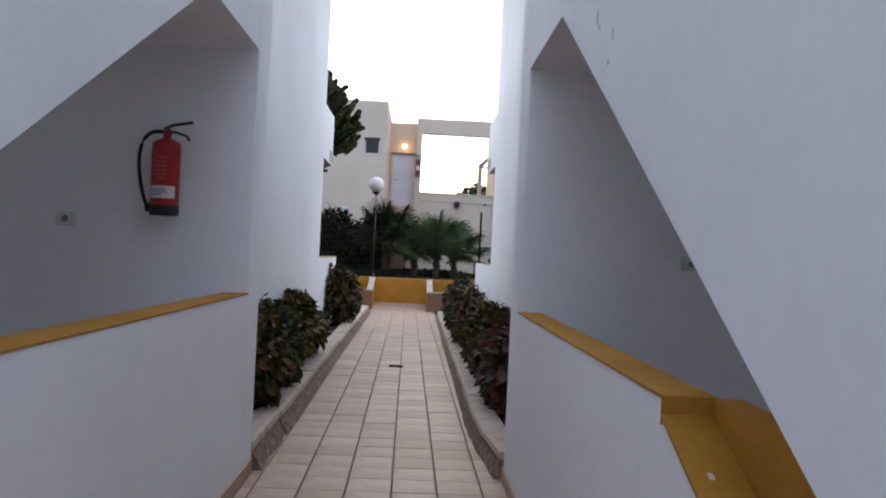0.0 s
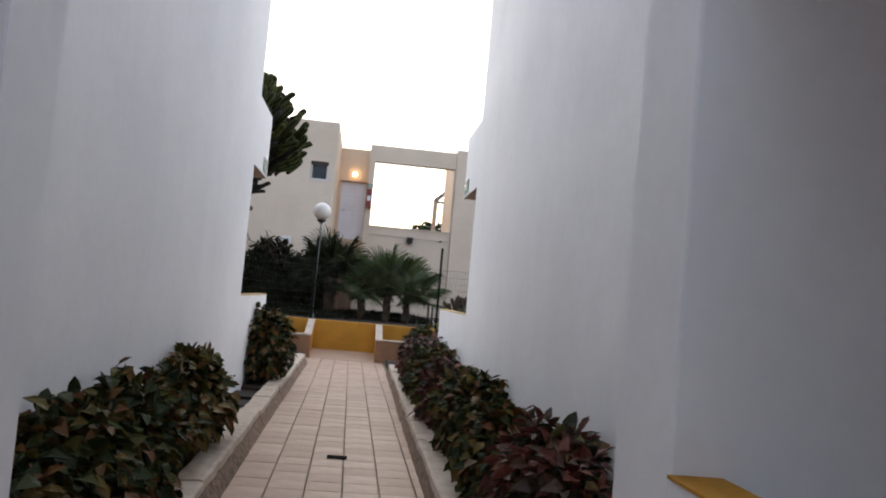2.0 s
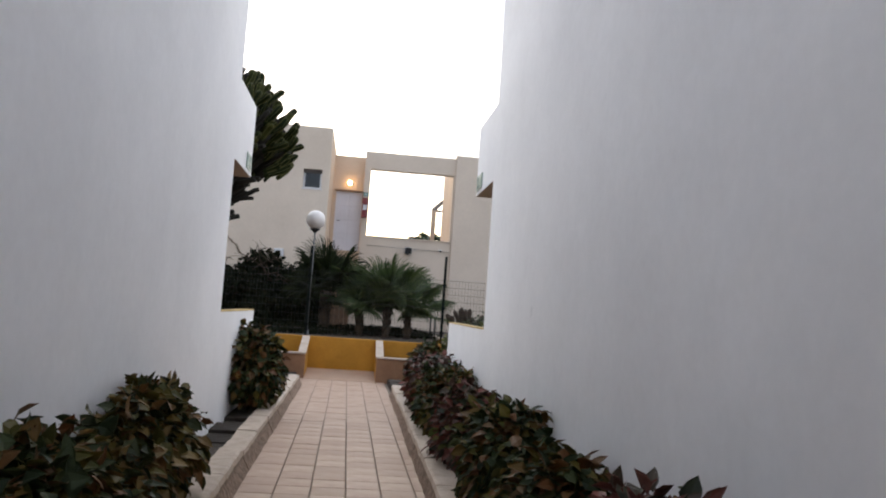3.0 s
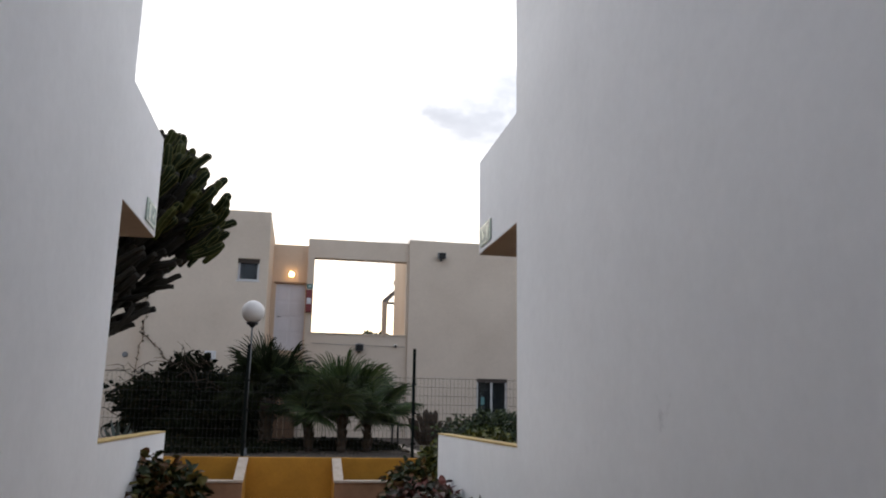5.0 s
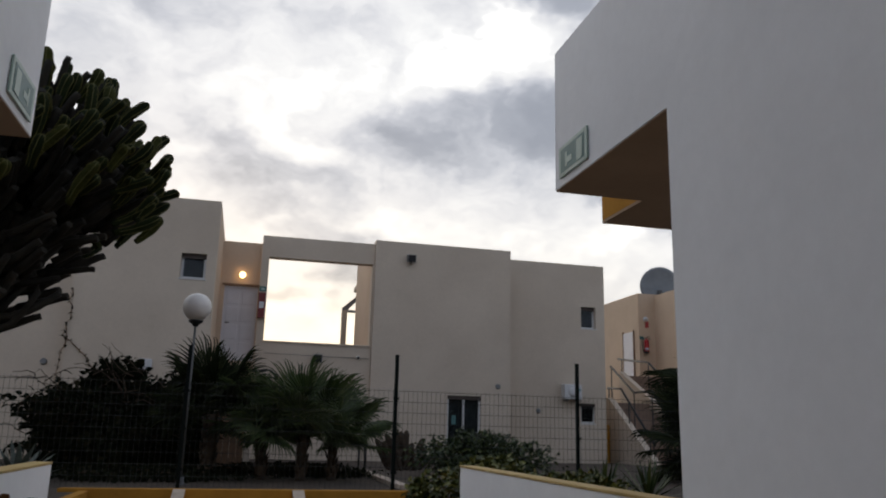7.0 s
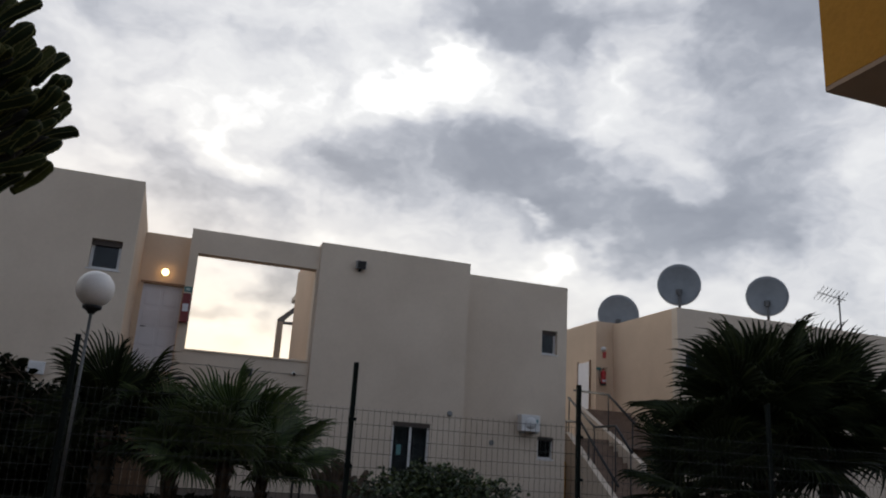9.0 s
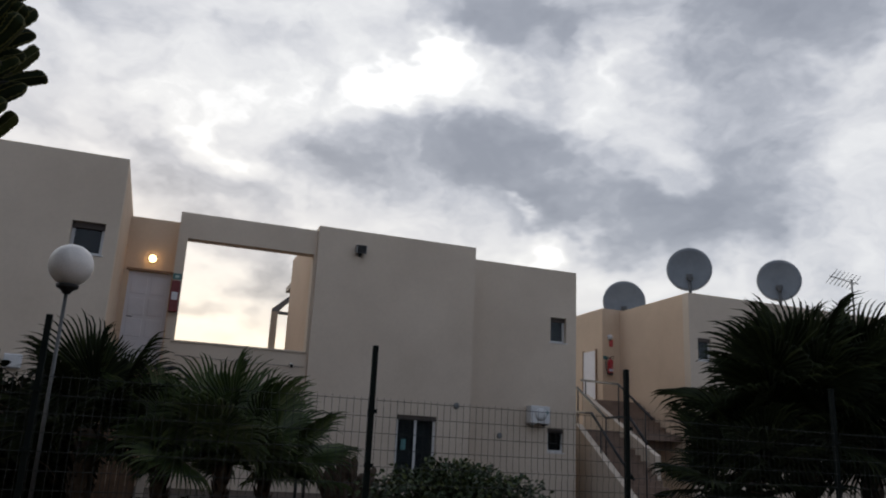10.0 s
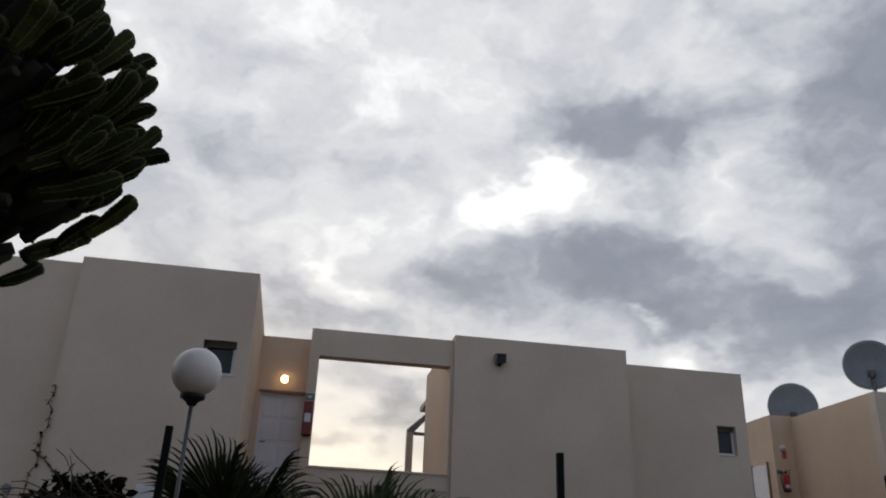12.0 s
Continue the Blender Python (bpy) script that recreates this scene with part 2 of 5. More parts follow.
GLOBE = material("opal_globe", (0.72, 0.68, 0.64), (0.55, 0.50, 0.46), scale=6, rough=0.3, bump=0, stain=0.3)
RED = material("red_enamel", (0.36, 0.012, 0.016), (0.24, 0.008, 0.01), scale=9, rough=0.3, bump=0.03, stain=0.3)
LABEL = material("paper_label", (0.62, 0.62, 0.64), scale=9, rough=0.6, bump=0)
PINK = material("faded_print", (0.46, 0.075, 0.075), scale=14, rough=0.6, bump=0)
INK = material("label_ink", (0.16, 0.18, 0.34), scale=14, rough=0.6, bump=0)
PLASTIC = material("ivory_plastic", (0.70, 0.68, 0.63), scale=8, rough=0.45, bump=0.02)
GREYPL = material("grey_plastic", (0.20, 0.20, 0.20), scale=8, rough=0.5, bump=0.02)
DARKTRIM = material("dark_brown_trim", (0.07, 0.052, 0.042), scale=8, rough=0.6, bump=0.05)
NET = material("net_curtain", (0.17, 0.17, 0.17), (0.09, 0.09, 0.09), scale=4, rough=0.95, bump=0.1, stain=0.6)
PVC = material("white_frame", (0.60, 0.59, 0.58), scale=5, rough=0.4, bump=0.02)
DOOR = material("white_door", (0.66, 0.64, 0.66), (0.55, 0.52, 0.52), scale=3, rough=0.5, bump=0.06)
PANE = glass("dark_pane", (0.35, 0.40, 0.42))
CLEAR = glass("clear_pane", (0.92, 0.94, 0.94))
DARKRED = material("dark_red_paint", (0.17, 0.02, 0.02), (0.08, 0.01, 0.01), scale=9, rough=0.4, bump=0.03)
# near-black board colour that stands in for unlit rooms
ROOM = material("unlit_room_backing", (0.025, 0.026, 0.03), scale=2, rough=0.9, bump=0)
CURTAIN = material("curtain_cloth", (0.62, 0.60, 0.55), (0.40, 0.38, 0.34), scale=5, rough=0.95, bump=0.2, stain=0.6)
CURTAIN_GREEN = material("green_curtain", (0.05, 0.10, 0.09), (0.02, 0.05, 0.045), scale=5, rough=0.95, bump=0.2, stain=0.6)
WOOD = material("brown_wood", (0.20, 0.115, 0.065), (0.11, 0.06, 0.035), scale=7, rough=0.7, bump=0.3, fine=40, stain=0.6)
DISH = material("dish_paint", (0.22, 0.24, 0.26), (0.14, 0.15, 0.17), scale=3, rough=0.55, bump=0.05, stain=0.4)
SIGN_GREEN = material("sign_green", (0.06, 0.15, 0.14), (0.045, 0.11, 0.10), scale=8, rough=0.4, bump=0, stain=0.3)
TEAL = material("teal_sticker", (0.09, 0.21, 0.21), scale=8, rough=0.5, bump=0)
SIGN_PALE = material("sign_pale", (0.40, 0.50, 0.44), scale=8, rough=0.4, bump=0)
AMBER = glow("bulkhead_lamp_glow", (1.0, 0.62, 0.25), 9.0)
SCUFF = material("bare_plaster", (0.52, 0.52, 0.56), (0.34, 0.34, 0.38), scale=30, rough=0.95, bump=0.3, stain=0.8)
SCUFFS = [(4.57, 2.26, 0.014, 0.035), (4.53, 2.21, 0.012, 0.012), (4.33, 2.13, 0.008, 0.03), (4.38, 2.05, 0.010, 0.014)]
# even brown for the undersides, deeper than the white walls
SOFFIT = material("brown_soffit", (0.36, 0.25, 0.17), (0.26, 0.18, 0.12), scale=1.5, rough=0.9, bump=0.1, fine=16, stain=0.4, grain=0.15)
IRON = material("drain_iron", (0.008, 0.008, 0.008), scale=8, rough=0.95, bump=0.2, spec=0.05)
RAMP = material("smooth_terracotta", (0.44, 0.30, 0.21), (0.38, 0.25, 0.17), scale=3, rough=0.6, bump=0.1, fine=60, stain=0.5)
STAIR = material("stair_concrete", (0.22, 0.15, 0.11), (0.13, 0.09, 0.07), scale=4, rough=0.9, bump=0.4, stain=0.6)


# ---- mesh helpers ----
def box(bm, x0, y0, z0, x1, y1, z1, bevel=0.0):
    r = bmesh.ops.create_cube(bm, size=1.0, matrix=Matrix.LocRotScale(((x0 + x1) / 2, (y0 + y1) / 2, (z0 + z1) / 2), None, (abs(x1 - x0), abs(y1 - y0), abs(z1 - z0))))
    if bevel:
        bmesh.ops.bevel(bm, geom=list({e for v in r["verts"] for e in v.link_edges}), offset=bevel, segments=2, profile=0.5, affect="EDGES")
    return bm


def boxed(*a, bevel=0.0):
    return box(bmesh.new(), *a, bevel=bevel)


def prism(bm, outline, axis, a, b):
    """An outline of (p, q) pairs drawn out along an axis from a to b; pairs are the other two axes in order."""
    def at(p, q, w):
        return {"x": (w, p, q), "y": (p, w, q), "z": (p, q, w)}[axis]
    va = [bm.verts.new(at(p, q, a)) for p, q in outline]
    vb = [bm.verts.new(at(p, q, b)) for p, q in outline]
    n = len(outline)
    bm.faces.new(va), bm.faces.new(vb[::-1])
    for i in range(n):
        bm.faces.new((va[i], vb[i], vb[(i + 1) % n], va[(i + 1) % n]))
    bmesh.ops.recalc_face_normals(bm, faces=bm.faces[:])
    return bm


def tube(bm, pts, r, sides=8, r_end=None, caps=True):
    """A round tube along points, tapering from r to r_end."""
    pts = [Vector(p) for p in pts]
    r_end = r if r_end is None else r_end
    rings = []
    for i, p in enumerate(pts):
        d = (pts[min(i + 1, len(pts) - 1)] - pts[max(i - 1, 0)]).normalized()
        side = d.cross(Vector((0, 0, 1)) if abs(d.z) < 0.95 else Vector((1, 0, 0))).normalized()
        up = side.cross(d)
        rad = r + (r_end - r) * i / max(1, len(pts) - 1)
        rings.append([bm.verts.new(p + rad * (math.cos(2 * math.pi * k / sides) * side + math.sin(2 * math.pi * k / sides) * up)) for k in range(sides)])
    for a, b in zip(rings, rings[1:]):
        for k in range(sides):
            f = bm.faces.new((a[k], a[(k + 1) % sides], b[(k + 1) % sides], b[k]))
            f.smooth = True
    if caps:
        bm.faces.new(rings[0][::-1]), bm.faces.new(rings[-1])
    return bm


def lathe(bm, profile, centre, sides=24, axis="z"):
    """Profile of (radius, height) turned round an upright axis."""
    rings = []
    for r, h in profile:
        rings.append([bm.verts.new((r * math.cos(2 * math.pi * k / sides), r * math.sin(2 * math.pi * k / sides), h)) for k in range(sides)])
    for a, b in zip(rings, rings[1:]):
        for k in range(sides):
            f = bm.faces.new((a[k], a[(k + 1) % sides], b[(k + 1) % sides], b[k]))
            f.smooth = True
    bm.faces.new(rings[0][::-1]), bm.faces.new(rings[-1])
    turn = {"z": Matrix(), "y": Matrix.Rotation(radians(90), 4, "X"), "x": Matrix.Rotation(radians(90), 4, "Y")}[axis]
    bmesh.ops.transform(bm, matrix=Matrix.Translation(centre) @ turn, verts=[v for ring in rings for v in ring])
    return bm


def mesh_of(name, bm, mat):
    me = bpy.data.meshes.new(name)
    bm.to_mesh(me)
    bm.free()
    me.materials.append(mat)
    return me


def part(name, bm, mat, parent=None, label="", kind=""):
    ob = new(name, mesh_of(name, bm, mat))
    ob.parent = parent
    return tagged(ob, label=label, kind=kind)


def structure(name, bm, mat, label, category):
    return tagged(part(name, bm, mat), label, category, kind="structure")


def thing(name, label, category, at=(0, 0, 0), group=""):
    return tagged(new(name), label, category, group)


def base_at(ob, x, y, z):
    """Moves a thing's empty to its base and keeps its parts where they are."""
    ob.location = (x, y, z)
    for c in ob.children:
        c.matrix_parent_inverse = Matrix.Translation((-x, -y, -z))
    return ob


# ---- the passage: ground, path, kerbs ----
SKEW = -0.011                       # the path runs a little askew to the walls


def skew(x, y):
    return x + SKEW * (y - 6.7)


def ground_height(x, y):
    if y > 21.81 or (abs(x) > 2.0 and y > 14.0):
        return 0.70
    return -0.05


def build_ground():
    bm = bmesh.new()
    xs = [-900, -120, -40, -12, -6, -2.02, -1.98, 0, 1.98, 2.02, 6, 12, 40, 120, 900]
    ys = [-600, -60, -12, 0, 7, 13.98, 14.02, 18, 21.78, 21.84, 24, 26, 28, 30, 33, 40, 60, 120, 300, 1200]
    grid = [[bm.verts.new((x, y, ground_height(x, y))) for x in xs] for y in ys]
    for j in range(len(ys) - 1):
        for i in range(len(xs) - 1):
            bm.faces.new((grid[j][i], grid[j][i + 1], grid[j + 1][i + 1], grid[j + 1][i]))
    structure("ground", bm, GROUND, "bare brown garden earth with grit and dry stains", "ground")


build_ground()

path = structure("pavement", prism(bmesh.new(), [(skew(-0.84, -5), -5), (skew(0.86, -5), -5), (skew(0.86, 22), 22), (skew(-0.84, 22), 22)], "z", -0.06, -0.012),
                 GROUT, "terracotta tiled garden path with dark grout joints", "path")


def build_planting_beds():
    for s, label in ((-1, "dark moist soil of the shrub bed under the white wall"), (1, "dark soil of the narrow shrub bed along the path")):
        bm = bmesh.new()
        for i in range(30):
            y0, y1 = 6.72 + i * 0.47, 6.72 + (i + 1) * 0.47
            x0, x1 = sorted((s * 0.84 + SKEW * (y0 - 6.7), s * (1.31 if y0 < 16.8 else 1.95)))
            box(bm, x0, y0, -0.05, x1, y1, 0.10 + 0.03 * math.sin(i * 2.3 + s))
        structure("soil_bed", bm, SOIL, label, "soil")


build_planting_beds()

drain = thing("floor_drain", "dark steel slotted drain set into the tiled path", "drain")
part("drain_frame", boxed(-0.10, 11.38, -0.006, 0.07, 11.52, 0.004, bevel=0.002), IRON, drain)
for i in range(5):
    part("slot_bar", boxed(-0.085 + i * 0.031, 11.395, 0.0045, -0.068 + i * 0.031, 11.505, 0.0075), IRON, drain)
base_at(drain, -0.015, 11.45, 0.0)

# ---- the two white blocks beside the passage ----
TOP = 5.5


def mirrored(s, x0, x1):
    return sorted((s * x0, s * x1))


def build_block(s, side):
    """One white block: s is -1 for the west side, 1 for the east side."""
    X = 0.785
    # far end of the landing, ceiling, slope of the flight, and parapet height
    YN, ZC, RISE, ZP = (6.40, 2.525, 0.565, 1.103) if s < 0 else (6.34, 2.485, 0.60, 1.068)
    YK = 5.31                                   # where the flight's underside meets the ceiling
    Y0 = YK - (ZC + 0.05) / RISE                # its foot
    a, b = mirrored(s, 1.31, 1.56)
    structure(f"wall_{side}_long", boxed(a, 6.72, -0.05, b, 13.85, TOP), WHITE, "long rough white plaster wall behind the shrub bed", "wall")
    a, b = mirrored(s, X, 2.30)
    structure(f"wall_{side}_landing", boxed(a, YN, -0.05, b, 6.72, TOP, bevel=0.010), WHITE, "white plaster end wall of the open stair landing", "wall")
    a, b = mirrored(s, 1.56, 7.0)
    structure(f"wall_{side}_end", boxed(a, 13.60, -0.05, b, 13.85, TOP), WHITE, "white plaster gable wall at the end of the block", "wall")
    # unseen extension, added to cut low sky light on the far facade
    a, b = mirrored(s, 7.0, 34.0)
    structure(f"wall_{side}_sky_blocker", boxed(a, 13.60, -0.05, b, 13.85, TOP), WHITE, "unseen plain white wall added to block low sky from the facade", "wall")
    a, b = mirrored(s, 2.30, 7.0)
    bm = boxed(a, 6.50, -0.05, b, 6.72, 0.15)
    box(bm, a, 6.50, 2.35, b, 6.72, TOP)
    w0, w1 = mirrored(s, 4.0, 7.0)
    box(bm, w0, 6.50, 0.15, w1, 6.72, 2.35)
    structure(f"wall_{side}_window_bay", bm, WHITE, "white plaster wall round the barred window", "wall")
    # parapet of the landing, level and then falling with the stair
    bm = prism(bmesh.new(), [(1.35, -0.05), (YN, -0.05), (YN, ZP), (3.65, ZP), (3.65, ZP - 0.045), (1.35, -0.04)], "x", *mirrored(s, X, X + 0.13))
    structure(f"wall_{side}_parapet", bm, WHITE, "low white plaster parapet along the landing", "wall")
    # flank of the flight above: a slanting lower edge
    bm = prism(bmesh.new(), [(YN, ZC), (YN, TOP), (0.1, TOP), (0.1, -0.05), (Y0, -0.05), (YK, ZC)], "x", *mirrored(s, X, X + 0.16))
    structure(f"wall_{side}_stair_flank", bm, WHITE, "white plaster stair flank with a slanting lower edge", "wall")
    a, b = mirrored(s, X + 0.16, 7.0)
    structure(f"ceiling_{side}", boxed(a, YK, ZC, b, YN, ZC + 0.18), WHITE, "white plaster ceiling over the landing", "ceiling")
    # the slope's unseen outer reach is set to dim the landing
    a, b = mirrored(s, X + 0.16, 4.4)
    bm = prism(bmesh.new(), [(YK, ZC), (YK, ZC + 0.18), (Y0 - 0.2, 0.06), (Y0, -0.05)], "x", a, b)
    structure(f"ceiling_{side}_slope", bm, WHITE, "sloping white plaster underside of the stair flight", "ceiling")
    # added wall out of view that limits light in the landing
    a, b = mirrored(s, 5.8, 6.0)
    structure(f"wall_{side}_inner", boxed(a, 0.2, -0.05, b, 6.5, 2.6), WHITE, "unseen plain white wall added to close off the landing's light", "wall")
    a, b = mirrored(s, X + 0.16, 5.8)
    structure(f"floor_{side}_landing", boxed(a, 0.2, -0.05, b, 6.34, 0.02), TILE_FAR, "tiled landing floor behind the parapet", "floor")
    # slab added out of view to block sky light from above
    a, b = mirrored(s, X, 7.0)
    structure(f"roof_{side}", boxed(a, YK, TOP, b, 13.85, TOP + 0.15), CREAM, "unseen roof slab added to keep sky light out of the white block", "roof")
    # ochre coping on the parapet
    a, b = mirrored(s, X - 0.003, X + 0.132)
    bm = prism(bmesh.new(), [(3.65, ZP + 0.002), (YN, ZP + 0.002), (YN, ZP + 0.010), (3.65, ZP + 0.010)], "x", a, b)
    structure(f"trim_{side}_coping", bm, OCHRE, "ochre painted coping on the parapet", "coping")
    nose = [(3.655, ZP - 0.06), (3.655, ZP + 0.009), (3.648, ZP + 0.009), (3.648, ZP - 0.06)]
    structure(f"trim_{side}_nose", prism(bmesh.new(), nose, "x", *mirrored(s, X - 0.004, X + 0.131)), OCHRE, "ochre painted end of the coping", "coping")
    slope = [(3.6475, ZP - 0.043), (3.648, ZP - 0.033), (1.4, 0.06), (1.4, 0.032)]
    structure(f"trim_{side}_slope", prism(bmesh.new(), slope, "x", *mirrored(s, X - 0.006, X + 0.118)), OCHRE, "ochre painted sloping coping beside the stair", "coping")
    bm = prism(bmesh.new(), [(3.646, 0.5), (3.646, ZP + 0.008), (2.5, ZP + 0.008), (1.6, 0.3)], "x", *mirrored(s, X + 0.12, X + 0.19))
    structure(f"trim_{side}_stringer", bm, OCHRE, "ochre painted inner stair string", "stair string")
    for yy in (3.44, 3.22):
        zz = ZP - 0.033 - (3.648 - yy) * (ZP - 0.078) / 2.248
        structure(f"trim_{side}_fleck", prism(bmesh.new(), [(yy - 0.008, zz - 0.002), (yy + 0.008, zz + 0.005), (yy + 0.008, zz + 0.008), (yy - 0.008, zz + 0.001)], "x", *mirrored(s, X + 0.035, X + 0.047)), PVC, "white paint fleck on the coping", "paint fleck")
    a, b = mirrored(s, X - 0.014, X - 0.001)
    structure(f"baseboard_{side}", boxed(a, 0.2, -0.01, b, 6.70, 0.085, bevel=0.004), TILE_FAR, "terracotta tile skirting at the wall foot", "skirting")
    # upper gallery that runs past the end of the block
    a, b = mirrored(s, 1.31, 1.45)
    structure(f"wall_{side}_gallery", boxed(a, 13.85, 2.79, b, 15.03, 3.60), WHITE, "white plaster side of the upper gallery", "wall")
    a, b = mirrored(s, 1.45, 7.0)
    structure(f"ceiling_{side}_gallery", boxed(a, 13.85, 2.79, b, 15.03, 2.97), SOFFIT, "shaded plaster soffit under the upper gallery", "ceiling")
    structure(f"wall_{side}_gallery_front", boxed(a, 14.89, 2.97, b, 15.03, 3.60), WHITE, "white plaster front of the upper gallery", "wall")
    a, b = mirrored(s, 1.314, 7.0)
    structure(f"ceiling_{side}_gallery_skim", boxed(a, 13.852, 2.783, b, 15.028, 2.788), SOFFIT, "brown underside of the upper gallery", "ceiling")
    # the upper stair landing stands out further, ochre on its side
    a, b = mirrored(s, 1.83, 6.9)
    structure(f"wall_{side}_upper_landing", boxed(a, 15.033, 2.805, b, 15.55, 3.95), OCHRE, "ochre painted side of the upper stair landing", "wall")
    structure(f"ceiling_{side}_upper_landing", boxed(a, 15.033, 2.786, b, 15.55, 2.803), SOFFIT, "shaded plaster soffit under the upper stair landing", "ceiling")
    # low garden wall with a thin ochre top
    far = 16.43 if s < 0 else 16.9
    a, b = mirrored(s, 1.315, 1.42)
    structure(f"wall_{side}_low", boxed(a, 13.851, -0.05, b, far, 1.252, bevel=0.004), WHITE, "low white plaster garden wall", "wall")
    a, b = mirrored(s, 1.311, 1.424)
    structure(f"trim_{side}_low", boxed(a, 13.853, 1.254, b, far + 0.004, 1.268, bevel=0.003), COPING, "thin ochre coping on the low garden wall", "coping")
    a, b = mirrored(s, 1.95, 2.06)
    structure(f"wall_{side}_retaining", boxed(a, far - 0.2, -0.05, b, 21.72, 0.72, bevel=0.01), OCHRE, "ochre painted retaining wall of the raised garden", "wall")
    a, b = mirrored(s, 1.42, 1.95)
    structure(f"wall_{side}_return", boxed(a, far - 0.14, -0.05, b, far, 1.0, bevel=0.01), WHITE, "short white return of the low garden wall", "wall")


build_block(-1, "west")
build_block(1, "east")
# added out of view; its height sets how much back sky gets in
structure("wall_unseen_south", boxed(-9, -9.2, -0.05, 9, -9.0, 3.0), WHITE, "unseen plain white wall added behind to limit low sky light", "wall")



def scuff(y, z, w, h, seed, face=0.785):
    """An irregular knock in the plaster of the east stair flank."""
    rng = random.Random(seed)
    rim = [(y + w * math.cos(a) * rng.uniform(0.45, 1.0), z + h * math.sin(a) * rng.uniform(0.45, 1.0)) for a in [2 * math.pi * i / 11 for i in range(11)]]
    structure("trim_scuff", prism(bmesh.new(), rim, "x", face - 0.0015, face + 0.002), SCUFF, "grey knock in the white plaster", "scuff")


for k, (y, z, w, h) in enumerate(SCUFFS):
    scuff(y, z, w, h, k)

# ---- barred window on the east landing ----
win = tagged(new("window_1"), "barred landing window with pale curtains behind dark bars", "window", kind="structure")
part("window_frame", box(boxed(2.30, 6.56, 0.15, 2.36, 6.62, 2.35), 3.94, 6.56, 0.15, 4.0, 6.62, 2.35), GREYPL, win)
pane = part("pane", boxed(2.36, 6.585, 0.15, 3.94, 6.595, 2.35), CLEAR, win)
pane.visible_shadow = False
bm = bmesh.new()
rows_x = [2.32 + i * 0.02 for i in range(84)]
fold = [(x, 6.64 + 0.02 * math.sin(i * 0.9) + 0.01 * math.sin(i * 2.1)) for i, x in enumerate(rows_x)]
lo, hi = [bm.verts.new((x, y, 0.15)) for x, y in fold], [bm.verts.new((x, y, 2.35)) for x, y in fold]
for i in range(len(fold) - 1):
    bm.faces.new((lo[i], lo[i + 1], hi[i + 1], hi[i])).smooth = True
part("curtain", bm, CURTAIN, win)
grille = thing("window_grille", "dark green steel bar grille in front of the window", "grille")
for i in range(7):
    part("upright_bar", boxed(2.415 + i * 0.26, 6.462, 0.18, 2.451 + i * 0.26, 6.494, 2.32, bevel=0.003), DARKGREEN, grille)
for i in range(7):
    part("cross_bar", boxed(2.305, 6.448, 0.295 + i * 0.32, 4.0, 6.461, 0.331 + i * 0.32, bevel=0.003), DARKGREEN, grille)
base_at(grille, 2.9, 6.46, 0.18)


# ---- sockets and fire extinguisher on the landings ----
def wall_socket(x, z, y=6.349):
    t = thing("wall_socket", "ivory plastic power socket on the white landing wall", "socket", group="landing sockets")
    part("plate", boxed(x - 0.055, y - 0.011, z - 0.04, x + 0.055, y, z + 0.04, bevel=0.003), PLASTIC, t)
    part("cover", boxed(x - 0.045, y - 0.018, z - 0.030, x + 0.045, y - 0.010, z + 0.030, bevel=0.002), PLASTIC, t)
    part("outlet", lathe(bmesh.new(), [(0.019, 0.0), (0.019, 0.004), (0.012, 0.005)], (x, y - 0.018, z), 16, "y"), GREYPL, t, "dark round outlet")
    base_at(t, x, y, z)


wall_socket(1.775, 1.40, 6.339)
wall_socket(-1.845, 1.495, 6.399)


